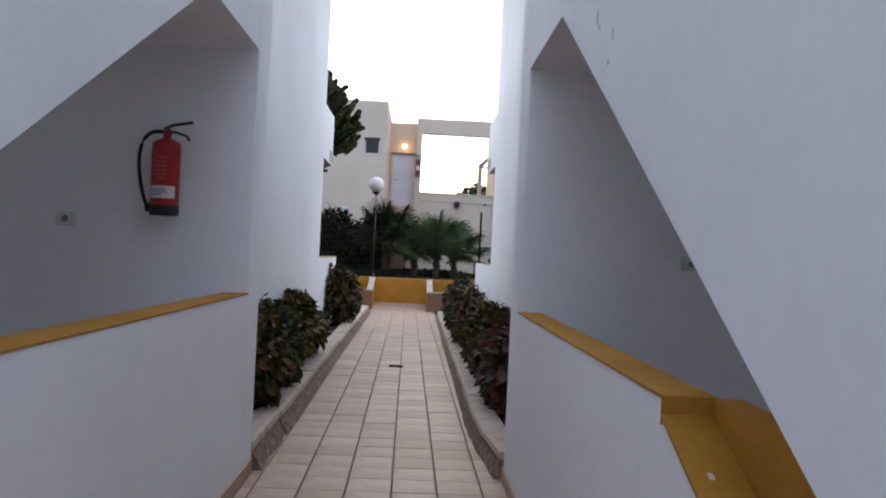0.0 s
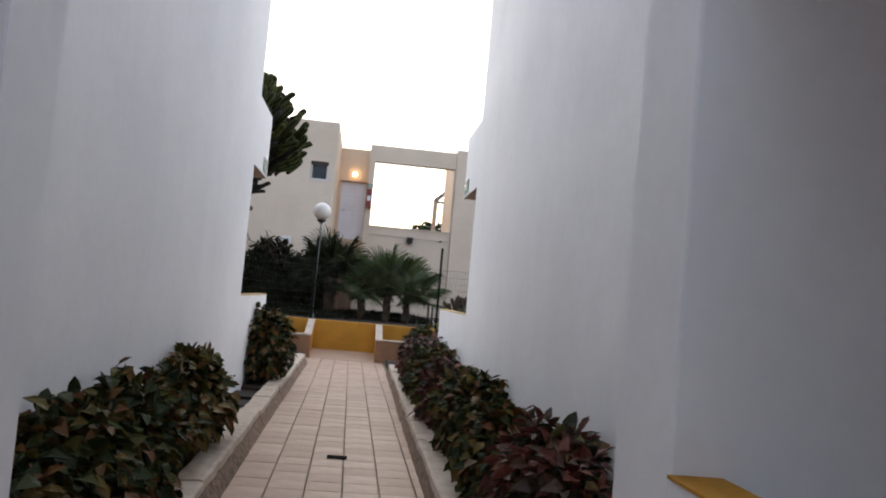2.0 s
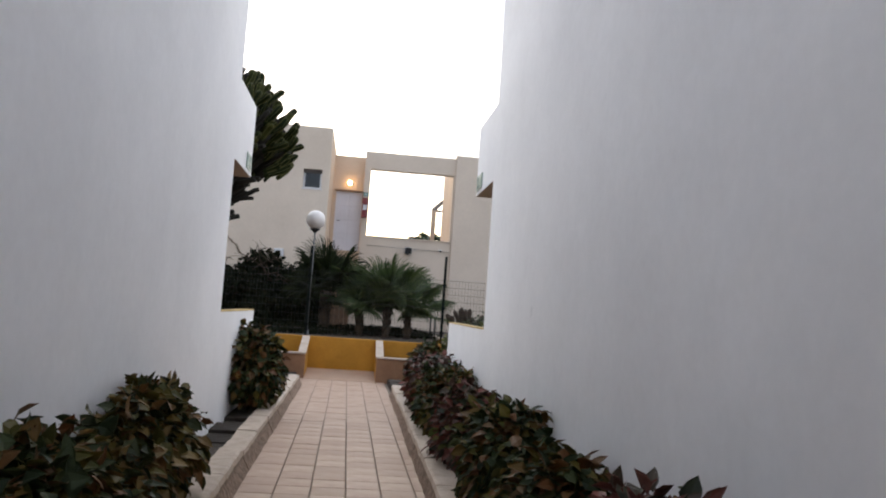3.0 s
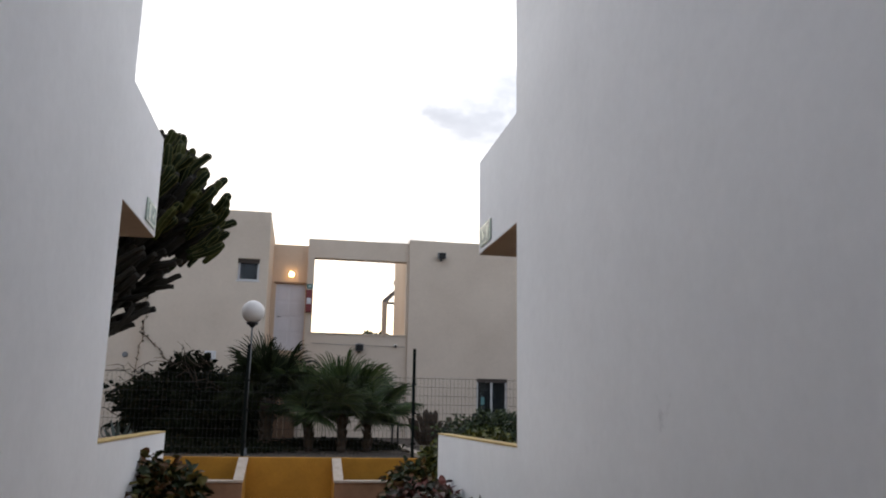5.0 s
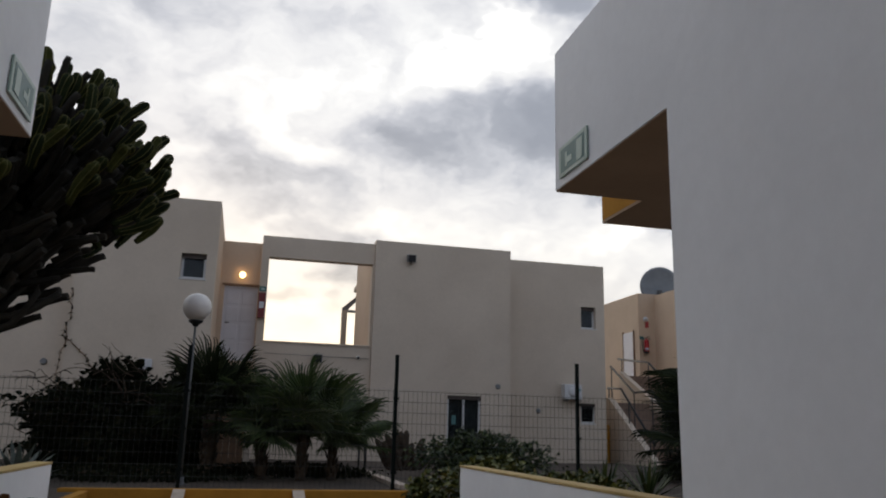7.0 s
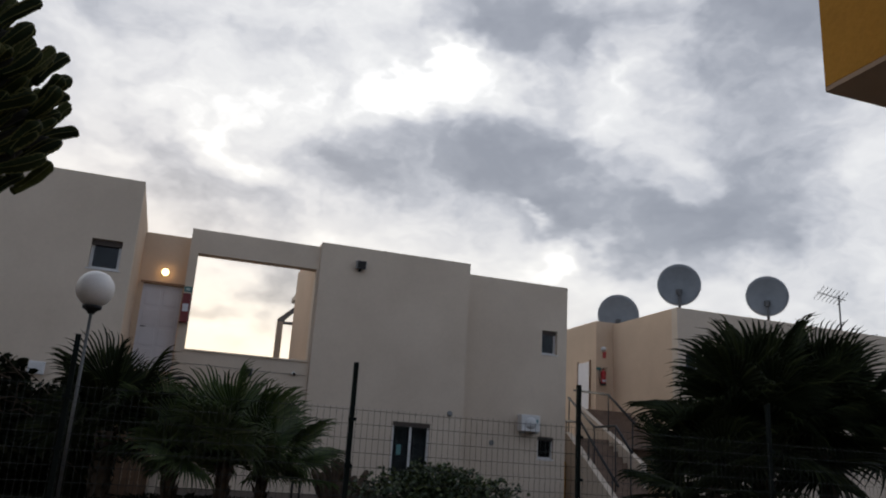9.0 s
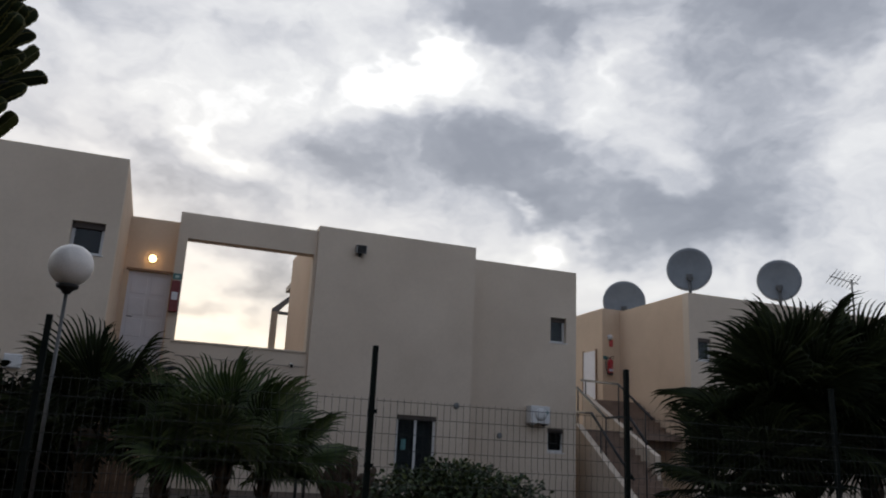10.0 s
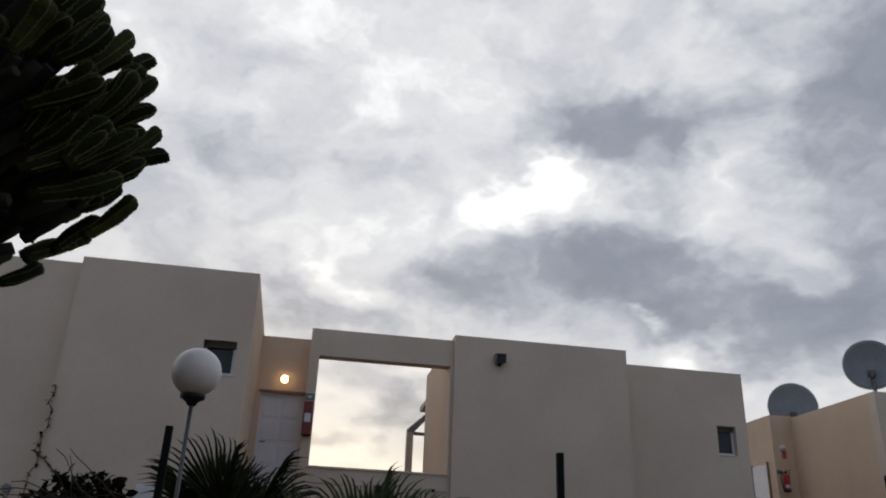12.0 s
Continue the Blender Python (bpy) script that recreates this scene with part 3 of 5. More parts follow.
def fire_extinguisher(x, y, z, scale=1.0, face=-1):
    """Hangs on a wall at y; face is the way it stands off; z is its foot."""
    t = thing("fire_extinguisher", "red fire extinguisher with a black hose hung on the plaster wall", "extinguisher", group="fire extinguishers")
    cy = face * 0.095
    part("cylinder", lathe(bmesh.new(), [(0.07, 0.05), (0.078, 0.06), (0.078, 0.395), (0.075, 0.408), (0.062, 0.421), (0.035, 0.432), (0.022, 0.438), (0.022, 0.455)], (0, cy, 0), 28), RED, t)
    part("base_ring", lathe(bmesh.new(), [(0.072, 0.0), (0.080, 0.006), (0.080, 0.055), (0.074, 0.06)], (0, cy, 0), 28), BLACK, t, "black plastic foot")
    part("valve", lathe(bmesh.new(), [(0.018, 0.45), (0.024, 0.458), (0.024, 0.485), (0.012, 0.495)], (0, cy, 0), 12), DARKRED, t)
    part("carry_handle", tube(bmesh.new(), [(-0.01, cy, 0.475), (0.05, cy, 0.475), (0.11, cy, 0.455), (0.125, cy, 0.43)], 0.008, 6), BLACK, t)
    part("lever", tube(bmesh.new(), [(-0.02, cy, 0.49), (0.03, cy, 0.515), (0.14, cy, 0.535)], 0.009, 8), BLACK, t)
    hose = [(-0.012, cy, 0.470), (-0.045, cy, 0.476), (-0.078, cy, 0.472), (-0.106, cy, 0.457), (-0.128, cy, 0.430), (-0.142, cy, 0.395), (-0.150, cy, 0.355), (-0.152, cy, 0.310),
            (-0.149, cy, 0.260), (-0.142, cy, 0.205), (-0.131, cy, 0.150), (-0.118, cy, 0.100), (-0.101, cy, 0.060)]
    part("hose", tube(bmesh.new(), hose, 0.011, 8), BLACK, t)
    part("nozzle", tube(bmesh.new(), [(-0.098, cy, 0.07), (-0.090, cy, 0.02)], 0.015, 8), BLACK, t)
    for nm, z0, z1, w, mt in (("paper_label", 0.095, 0.165, 1.1, LABEL), ("printed_label", 0.19, 0.33, 0.9, PINK)):
        bm = bmesh.new()
        n = 10
        if mt is PINK:
            for k in range(6):
                zz = z1 - k * 0.024
                va = [[bm.verts.new((0.0792 * math.sin((i / n - 0.5) * w * (0.6 + 0.07 * ((k * 7) % 5))), cy + face * 0.0792 * math.cos((i / n - 0.5) * w * (0.6 + 0.07 * ((k * 7) % 5))), h)) for i in range(n + 1)] for h in (zz, zz - 0.012)]
                for i in range(n):
                    bm.faces.new((va[0][i], va[0][i + 1], va[1][i + 1], va[1][i]))
        else:
            va = [[bm.verts.new((0.0792 * math.sin((i / n - 0.5) * w * 1.9), cy + face * 0.0792 * math.cos((i / n - 0.5) * w * 1.9), h)) for i in range(n + 1)] for h in (z1, z0)]
            for i in range(n):
                bm.faces.new((va[0][i], va[0][i + 1], va[1][i + 1], va[1][i]))
        part(nm, bm, mt, t)
    bm = bmesh.new()
    for z0, a0, a1 in ((0.137, -0.75, 0.35), (0.124, -0.55, 0.50), (0.112, -0.75, 0.1)):
        va = [[bm.verts.new((0.0797 * math.sin(a0 + (a1 - a0) * i / 6), cy + face * 0.0797 * math.cos(a0 + (a1 - a0) * i / 6), h)) for i in range(7)] for h in (z0 + 0.007, z0)]
        for i in range(6):
            bm.faces.new((va[0][i], va[0][i + 1], va[1][i + 1], va[1][i]))
    part("print_bar", bm, INK, t, "blue-grey print lines")
    part("wall_bracket", boxed(-0.02, face * 0.015, 0.30, 0.02, face * -0.0, 0.44), GREYPL, t)
    t.matrix_basis = pose(x, y, z) @ Matrix.Scale(scale, 4)
    return t


fire_extinguisher(-1.262, 6.40, 1.535)


# ---- exit signs on the gallery corners ----
def exit_sign(s):
    t = thing("exit_sign", "green emergency exit sign with a pale doorway shape", "sign", group="exit signs")
    f, g, h = mirrored(s, 1.296, 1.306), mirrored(s, 1.2945, 1.298), mirrored(s, 1.2925, 1.296)
    part("plate", boxed(f[0], 14.59, 2.83, f[1], 14.95, 3.0, bevel=0.002), SIGN_PALE, t)
    part("panel", boxed(g[0], 14.62, 2.85, g[1], 14.92, 2.98), SIGN_GREEN, t)
    part("door_shape", boxed(h[0], 14.64, 2.855, h[1], 14.71, 2.965), SIGN_PALE, t)
    bm = boxed(h[0], 14.77, 2.885, h[1], 14.83, 2.915)
    box(bm, h[0], 14.83, 2.87, h[1], 14.855, 2.95)
    part("figure_bars", bm, SIGN_PALE, t)
    base_at(t, s * 1.305, 14.77, 2.83)


exit_sign(-1), exit_sign(1)

# ---- planters and ochre back wall at the end of the path ----
structure("wall_north_low", boxed(-2.3, 21.72, -0.05, 2.06, 21.86, 0.745, bevel=0.01), OCHRE, "low ochre painted wall at the path's end", "wall")


def end_planter(name_side, x_in, x_out):
    t = thing("planter", "built-in planter box of brown tile with stone coping", "planter", group="end planters")
    a, b = sorted((x_in, x_in + (0.12 if x_out > x_in else -0.12)))
    side = [(20.80, -0.02), (21.72, -0.02), (21.72, 0.71), (20.80, 0.44)]
    part("side_wall", prism(bmesh.new(), side, "x", a, b), OCHRE, t, "ochre painted side wall")
    cap = [(20.77, 0.442), (21.72, 0.712), (21.72, 0.745), (20.77, 0.475)]
    part("side_coping", prism(bmesh.new(), cap, "x", a - 0.012, b + 0.012), KERB, t, "pale stone coping")
    c, d = sorted((x_in, x_out))
    part("front_wall", boxed(c, 20.78, -0.02, d, 20.90, 0.44, bevel=0.006), BROWNTILE, t)
    if x_out > x_in:
        c = b + 0.014
    else:
        d = a - 0.014
    part("front_coping", boxed(c, 20.755, 0.442, d, 20.92, 0.474, bevel=0.006), KERB, t, "pale stone coping")
    part("soil", boxed(c, 20.90, -0.02, d, 21.72, 0.33), SOIL, t)
    base_at(t, (c + d) / 2, 21.4, -0.02)


end_planter("east", 0.46, 1.95)
end_planter("west", -0.86, -1.95)

structure("floor_ramp", prism(bmesh.new(), [(20.76, -0.03), (20.76, 0.004), (21.72, 0.125), (21.72, -0.03)], "x", -0.86, 0.46), RAMP, "smooth terracotta ramp between the planters", "floor")
stone = thing("stone", "pale rounded stone lying on planter soil", "stone")
bm = bmesh.new()
bmesh.ops.create_icosphere(bm, subdivisions=2, radius=0.11)
for v in bm.verts:
    v.co = Vector((v.co.x * 1.3, v.co.y, v.co.z * 0.6)) * (1 + 0.2 * noise.noise(v.co * 9))
part("rock", bm, KERB, stone)
stone.location = (0.74, 21.1, 0.385)


# ---- lamp post and fence behind the ochre wall ----
lamp = thing("garden_lamp", "garden lamp with an opal globe on a slim grey pole", "lamp post")
part("pole", tube(bmesh.new(), [(-1.01, 23.2, 0.69), (-1.01, 23.2, 2.95)], 0.020, 12, 0.017), POLE, lamp)
part("foot_plate", lathe(bmesh.new(), [(0.10, 0.0), (0.10, 0.015), (0.05, 0.03), (0.045, 0.12)], (-1.01, 23.2, 0.69), 16), POLE, lamp)
part("collar", lathe(bmesh.new(), [(0.034, -0.06), (0.05, -0.03), (0.10, 0.0), (0.105, 0.03)], (-1.01, 23.2, 2.98), 20), BLACK, lamp, "black globe collar")
bm = bmesh.new()
bmesh.ops.create_uvsphere(bm, u_segments=36, v_segments=20, radius=0.205, matrix=Matrix.Translation((-1.01, 23.2, 3.205)))
for f in bm.faces:
    f.smooth = True
part("globe", bm, GLOBE, lamp)
base_at(lamp, -1.01, 23.2, 0.69)

fence = thing("fence", "wire mesh garden fence on dark green steel posts", "fence")
POST_X = [-9.05, -6.35, -3.66, -0.96, 1.77, 4.43, 7.12, 9.8, 12.5]
FENCE_Y = 21.95
for x in POST_X:
    p = part("post", boxed(x - 0.024, FENCE_Y - 0.024, 0.66, x + 0.024, FENCE_Y + 0.024, 2.53, bevel=0.005), DARKGREEN, fence)
    for z in (0.95, 1.45, 1.92):
        part("clip", boxed(x - 0.042, FENCE_Y - 0.045, z, x + 0.042, FENCE_Y - 0.0255, z + 0.035), DARKGREEN, p)
for x0, x1 in zip(POST_X, POST_X[1:]):
    bm = bmesh.new()
    n = 40
    for i in range(n + 1):
        x = x0 + 0.04 + (x1 - x0 - 0.08) * i / n
        tube(bm, [(x, FENCE_Y - 0.03, 0.72), (x, FENCE_Y - 0.03, 1.40), (x, FENCE_Y - 0.05, 1.45), (x, FENCE_Y - 0.03, 1.50), (x, FENCE_Y - 0.03, 2.06)], 0.0021, 4, caps=False)
    for k in range(10):
        z = 0.74 + k * 0.144
        tube(bm, [(x0 + 0.03, FENCE_Y - 0.036, z), (x1 - 0.03, FENCE_Y - 0.036, z)], 0.0027, 4, caps=False)
    part("mesh_panel", bm, WIRE, fence, "welded wire mesh panel")
base_at(fence, 0, FENCE_Y, 0.7)


# ---- apartment building across the garden ----
def window_unit(parent, x0, z0, x1, z1, y, mullions=1, face=-1, tilt=False, room=ROOM, inset=0.0):
    """A recessed window: reveal backing, white frame, panes; the wall's face is at y."""
    # backing board; with ROOM its black paints the darkness indoors
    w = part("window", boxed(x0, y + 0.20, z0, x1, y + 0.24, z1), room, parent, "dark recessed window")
    f = 0.06
    y += inset
    bm = boxed(x0, y + 0.08, z0, x0 + f, y + 0.12, z1)
    box(bm, x1 - f, y + 0.08, z0, x1, y + 0.12, z1)
    box(bm, x0 + f, y + 0.08, z0, x1 - f, y + 0.12, z0 + f)
    box(bm, x0 + f, y + 0.08, z1 - f, x1 - f, y + 0.12, z1)
    for i in range(1, mullions):
        xm = x0 + (x1 - x0) * i / mullions
        box(bm, xm - 0.03, y + 0.08, z0 + f, xm + 0.03, y + 0.12, z1 - f)
    part("window_frame", bm, PVC, w, "white window frame")
    for i in range(mullions):
        a, b = x0 + f + (x1 - x0 - 2 * f) * i / mullions, x0 + f + (x1 - x0 - 2 * f) * (i + 1) / mullions
        if tilt:
            g = prism(bmesh.new(), [(y + 0.02, z1 - f), (y + 0.03, z1 - f), (y + 0.11, z0 + f), (y + 0.10, z0 + f)], "x", a, b)
        else:
            g = boxed(a, y + 0.098, z0 + f, b, y + 0.104, z1 - f)
        g = part("pane", g, PANE, w)
        g.visible_shadow = False
    # roller box; its dark colour also carries the shadow under the lintel
    part("shutter_box", boxed(x0 + 0.002, y + 0.03, z1 - 0.11, x1 - 0.002, y + 0.079, z1 - 0.002), DARKTRIM, w, "dark roller shutter box that also paints the lintel shadow")
    part("window_sill", boxed(x0 - 0.03, y - 0.02 - inset, z0 - 0.03, x1 + 0.03, y + 0.08, z0 - 0.002, bevel=0.004), PVC, w, "white sill")
    return w


def pierced_wall(x0, x1, y, depth, z0, z1, holes):
    """A wall slab facing -y with rectangular holes (hx0, hz0, hx1, hz1), cut as a grid of boxes."""
    xs = sorted({x0, x1, *[h[0] for h in holes], *[h[2] for h in holes]})
    zs = sorted({z0, z1, *[h[1] for h in holes], *[h[3] for h in holes]})
    bm = bmesh.new()
    V = {}

    def vert(x, yy, z):
        k = (round(x, 4), round(yy, 4), round(z, 4))
        if k not in V:
            V[k] = bm.verts.new(k)
        return V[k]

    def solid(i, j):
        if not (0 <= i < len(xs) - 1 and 0 <= j < len(zs) - 1):
            return False
        cx, cz = (xs[i] + xs[i + 1]) / 2, (zs[j] + zs[j + 1]) / 2
        return not any(h[0] < cx < h[2] and h[1] < cz < h[3] for h in holes)

    ya, yb = y, y + depth
    for i in range(len(xs) - 1):
        for j in range(len(zs) - 1):
            if not solid(i, j):
                continue
            a, b, c, d = xs[i], xs[i + 1], zs[j], zs[j + 1]
            bm.faces.new((vert(a, ya, c), vert(b, ya, c), vert(b, ya, d), vert(a, ya, d)))
            bm.faces.new((vert(a, yb, d), vert(b, yb, d), vert(b, yb, c), vert(a, yb, c)))
            for (di, dj), q in (((-1, 0), ((a, ya, d), (a, yb, d), (a, yb, c), (a, ya, c))), ((1, 0), ((b, ya, c), (b, yb, c), (b, yb, d), (b, ya, d))),
                                ((0, -1), ((a, ya, c), (a, yb, c), (b, yb, c), (b, ya, c))), ((0, 1), ((a, ya, d), (b, ya, d), (b, yb, d), (a, yb, d)))):
                if not solid(i + di, j + dj):
                    bm.faces.new([vert(*p) for p in q])
    bmesh.ops.recalc_face_normals(bm, faces=bm.faces[:])
    return bm


house = thing("apartment_building", "cream plastered two-storey apartment building with a framed roof terrace opening", "building")
YB, YA, YE, YD = 33.45, 30.47, 34.52, 34.35
winA, winL = (-1.94, 4.92, -1.36, 5.53), (-6.6, 1.45, -5.68, 2.66)
part("wall", pierced_wall(-4.25, -1.13, YA, 0.3, -0.1, 6.87, [winA]), CREAM, house)
part("wall", pierced_wall(-14.0, -4.25, YA + 0.35, 0.3, -0.1, 6.87, [winL]), CREAM, house)
part("wall", boxed(-1.43, YA + 0.3, -0.1, -1.13, 40.0, 6.86), PEACH, house)
part("wall", boxed(-4.25, YA + 0.3, -0.1, -4.0, 40.0, 6.80), CREAM, house)
part("roof", boxed(-4.0, YA + 0.3, 6.4, -1.43, 40.0, 6.55), CREAM, house)
part("roof", boxed(-14.0, YA + 0.65, 6.5, -4.25, 40.0, 6.65), CREAM, house)
window_unit(house, *winA, YA, inset=0.07)
window_unit(house, *winL, YA + 0.35, 2, room=CURTAIN_GREEN)
# recess with the upper door
doorU = (-1.00, 3.30, -0.08, 5.40)
part("wall", pierced_wall(-1.13, -0.05, YB + 0.35, 0.25, -0.1, 6.66, [doorU]), PEACH, house, "warm peach recessed wall")
dr = part("door", boxed(-1.0, YB + 0.45, 3.30, -0.08, YB + 0.50, 5.40), DOOR, house, "white panelled upper door")
for i in range(4):
    z0 = 3.42 + i * 0.49
    for xx in (-0.92, -0.50):
        part("door_panel", boxed(xx, YB + 0.436, z0, xx + 0.34, YB + 0.452, z0 + 0.40, bevel=0.006), DOOR, dr)
part("door_handle", tube(bmesh.new(), [(-0.92, YB + 0.40, 4.35), (-0.80, YB + 0.40, 4.35)], 0.012, 8), POLE, dr)
part("door_lintel", boxed(-1.06, YB + 0.325, 5.402, -0.052, YB + 0.349, 5.45), WOOD, house, "brown strip over the door")
# frame round the sky opening
part("wall", pierced_wall(-0.05, 3.155, YB, 0.32, -0.1, 6.83, [(0.16, 3.86, 3.10, 6.22)]), CREAM, house)
part("coping", boxed(0.10, YB - 0.03, 3.815, 3.14, YB + 0.34, 3.862, bevel=0.006), CREAM, house)
winC, winB, winD = (5.40, 0.95, 6.40, 2.56), (10.07, 4.88, 10.57, 5.58), (10.01, 1.90, 10.51, 2.52)
part("wall", pierced_wall(3.16, 7.27, YB - 0.12, 0.4, -0.1, 6.93, [winC]), CREAM, house)
part("wall", pierced_wall(7.27, 10.88, YE, 0.3, -0.1, 6.95, [winB, winD]), CREAM, house)
part("wall", boxed(7.0, YB + 0.28, -0.1, 7.27, YE, 6.90), CREAM, house)
part("wall", boxed(10.62, YE + 0.3, -0.1, 10.88, 40.0, 6.945), CREAM, house)
# a cream wall in warm light; the peach material paints that warmth
part("wall", boxed(3.12, YB + 0.34, -0.1, 3.40, 37.0, 6.86), PEACH, house, "inner side wall of the terrace, warm light put into its colour")
part("roof", boxed(3.42, YB + 0.3, 6.5, 7.0, 40.0, 6.66), CREAM, house)
part("roof", boxed(7.0, YE + 0.3, 6.5, 10.55, 40.0, 6.66), CREAM, house)
part("terrace_floor", boxed(-1.1, YB + 0.62, 3.0, 3.10, 40.0, 3.18), STAIR, house)
wc = window_unit(house, *winC, YB - 0.12, 2, room=NET)
part("sticker", boxed(5.56, YB - 0.026, 1.75, 5.68, YB - 0.0225, 2.0), TEAL, wc, "small teal sticker")
window_unit(house, *winB, YE, inset=0.07)
window_unit(house, *winD, YE, tilt=True)
# terrace pergola seen through the opening
part("pergola_post", boxed(2.80, 38.0, 3.18, 2.98, 38.16, 5.52), CREAM, house)
part("pergola_beam", prism(bmesh.new(), [(2.80, 5.52), (2.98, 5.52), (3.62, 6.22), (3.62, 6.34), (2.80, 5.60)], "y", 38.0, 38.14), GREYPL, house)
part("pergola_rail", boxed(2.80, 38.02, 5.46, 3.6, 38.12, 5.54), GREYPL, house)
part("coping", boxed(-0.5, 39.7, 3.1, 3.1, 39.9, 3.95), CREAM, house)
part("cable", tube(bmesh.new(), [(0.2, YB - 0.012, 3.52), (1.6, YB - 0.012, 3.50), (3.1, YB - 0.012, 3.49)], 0.006, 5), GREYPL, house)
base_at(house, 0, 34, -0.1)


def small_lamp(name, x, y, z, mat, label, r=0.085):
    t = thing(name, label, "wall lamp")
    part("backplate", lathe(bmesh.new(), [(r * 1.2, 0), (r * 1.2, 0.02), (r, 0.03)], (x, y, z), 20, "y"), PVC, t)
    bm = bmesh.new()
    bmesh.ops.create_uvsphere(bm, u_segments=20, v_segments=12, radius=r, matrix=Matrix.Translation((x, y - 0.07, z)))
    part("lens", bm, mat, t)
    base_at(t, x, y, z)


small_lamp("bulkhead_light", -0.54, YB + 0.348, 5.70, AMBER, "lit amber bulkhead light over the upper door")
cab = thing("extinguisher_box", "red fire extinguisher cabinet on the cream pillar", "cabinet")
part("case", boxed(-0.06, YB - 0.20, 4.46, 0.13, YB - 0.003, 5.16, bevel=0.012), DARKRED, cab)
part("notice", boxed(-0.03, YB - 0.206, 4.72, 0.10, YB - 0.199, 4.90), LABEL, cab)
base_at(cab, 0.03, YB, 4.46)
sg = thing("exit_sign", "small green exit sign on the cream pillar", "sign", group="exit signs")
part("plate", boxed(-0.05, YB - 0.012, 5.22, 0.14, YB - 0.002, 5.36), SIGN_GREEN, sg)
part("arrow_shape", boxed(0.0, YB - 0.016, 5.26, 0.09, YB - 0.011, 5.32), SIGN_PALE, sg)
base_at(sg, 0.04, YB, 5.22)


def floodlight(x, y, z, s=1.0):
    t = thing("floodlight", "dark wall-mounted floodlight on cream plaster", "floodlight", group="floodlights")
    part("housing", prism(bmesh.new(), [(-0.24 * s, 0.10 * s), (-0.02, 0.13 * s), (-0.02, -0.06 * s), (-0.20 * s, -0.11 * s)], "x", -0.12 * s, 0.12 * s), GREYPL, t)
    part("lens", prism(bmesh.new(), [(-0.245 * s, 0.09 * s), (-0.235 * s, 0.09 * s), (-0.200 * s, -0.10 * s), (-0.21 * s, -0.10 * s)], "x", -0.10 * s, 0.10 * s), BLACK, t)
    part("bracket", boxed(-0.03, -0.05, -0.14 * s, 0.03, 0.0, 0.14 * s), BLACK, t)
    t.location = (x, y, z)


floodlight(4.19, YB - 0.121, 6.42)
floodlight(1.66, YB - 0.001, 3.42)
cctv = thing("security_camera", "small pale security camera under the terrace ledge", "camera device")
part("body", tube(bmesh.new(), [(2.79, YB - 0.01, 3.52), (2.79, YB - 0.12, 3.50)], 0.05, 12), PLASTIC, cctv)
part("lens_hood", tube(bmesh.new(), [(2.79, YB - 0.12, 3.50), (2.79, YB - 0.16, 3.48)], 0.035, 12), BLACK, cctv)
base_at(cctv, 2.79, YB, 3.5)
ac = thing("air_conditioner", "white air conditioning unit fixed on the facade", "air conditioner")
part("casing", boxed(9.36, YE - 0.30, 2.62, 9.94, YE - 0.005, 3.08, bevel=0.02), PVC, ac)
part("fan_grille", lathe(bmesh.new(), [(0.17, 0.0), (0.17, 0.012), (0.04, 0.016)], (9.66, YE - 0.30, 2.85), 24, "y"), PVC, ac)
part("sticker", boxed(9.80, YE - 0.306, 2.86, 9.88, YE - 0.3005, 2.95), TEAL, ac, "faded teal sticker")
for xx in (9.44, 9.84):
    part("wall_bracket", boxed(xx, YE - 0.28, 2.57, xx + 0.04, YE - 0.003, 2.617), GREYPL, ac)
base_at(ac, 9.57, YE, 2.57)
for x, y, z in ((6.9, YB - 0.121, 2.86), (8.6, YE - 0.001, 2.25), (-4.7, YA + 0.349, 2.85)):
    v = thing("wall_vent", "small round grey vent on the plaster wall", "vent", group="facade vents")
    part("ring", lathe(bmesh.new(), [(0.075, 0), (0.075, 0.025), (0.05, 0.035)], (x, y, z), 18, "y"), GREYPL, v)
    base_at(v, x, y, z)

# ---- second building with outside stairs, far to the east ----
second = thing("stair_building", "peach plastered building with outside stairs and roof dishes", "building")
win2 = (15.72, 4.95, 16.22, 5.66)
part("wall", pierced_wall(15.42, 30.0, 35.45, 0.3, -0.1, 7.08, [win2, (19.6, 4.95, 20.1, 5.66)]), CREAM, second)
part("wall", boxed(15.42, 35.75, -0.1, 15.7, 39.45, 7.08), PEACH, second)
part("wall", boxed(14.70, 39.45, -0.1, 15.7, 39.7, 7.14), PEACH, second)
part("wall", boxed(14.70, 39.7, -0.1, 14.95, 44.0, 7.14), PEACH, second)
part("roof", boxed(15.7, 35.75, 6.7, 30.0, 44.0, 6.85), CREAM, second)
window_unit(second, *win2, 35.45)
window_unit(second, 19.6, 4.95, 20.1, 5.66, 35.45)
d2 = part("door", boxed(14.66, 39.88, 3.55, 14.698, 40.72, 5.65), DOOR, second, "white upper landing door")
part("door_frame", box(boxed(14.65, 39.82, 3.55, 14.70, 39.88, 5.71), 14.65, 40.72, 3.55, 14.70, 40.78, 5.71), WOOD, d2)
part("landing", boxed(11.6, 36.0, 2.45, 15.42, 42.0, 2.65), STAIR, second)
for i in range(11):
    z1 = 2.62 - 0.165 * i
    y1 = 36.0 - 0.265 * i
    part("step", boxed(11.75, y1 - 0.29, -0.1, 13.2, y1, z1 - 0.165), STAIR, second)
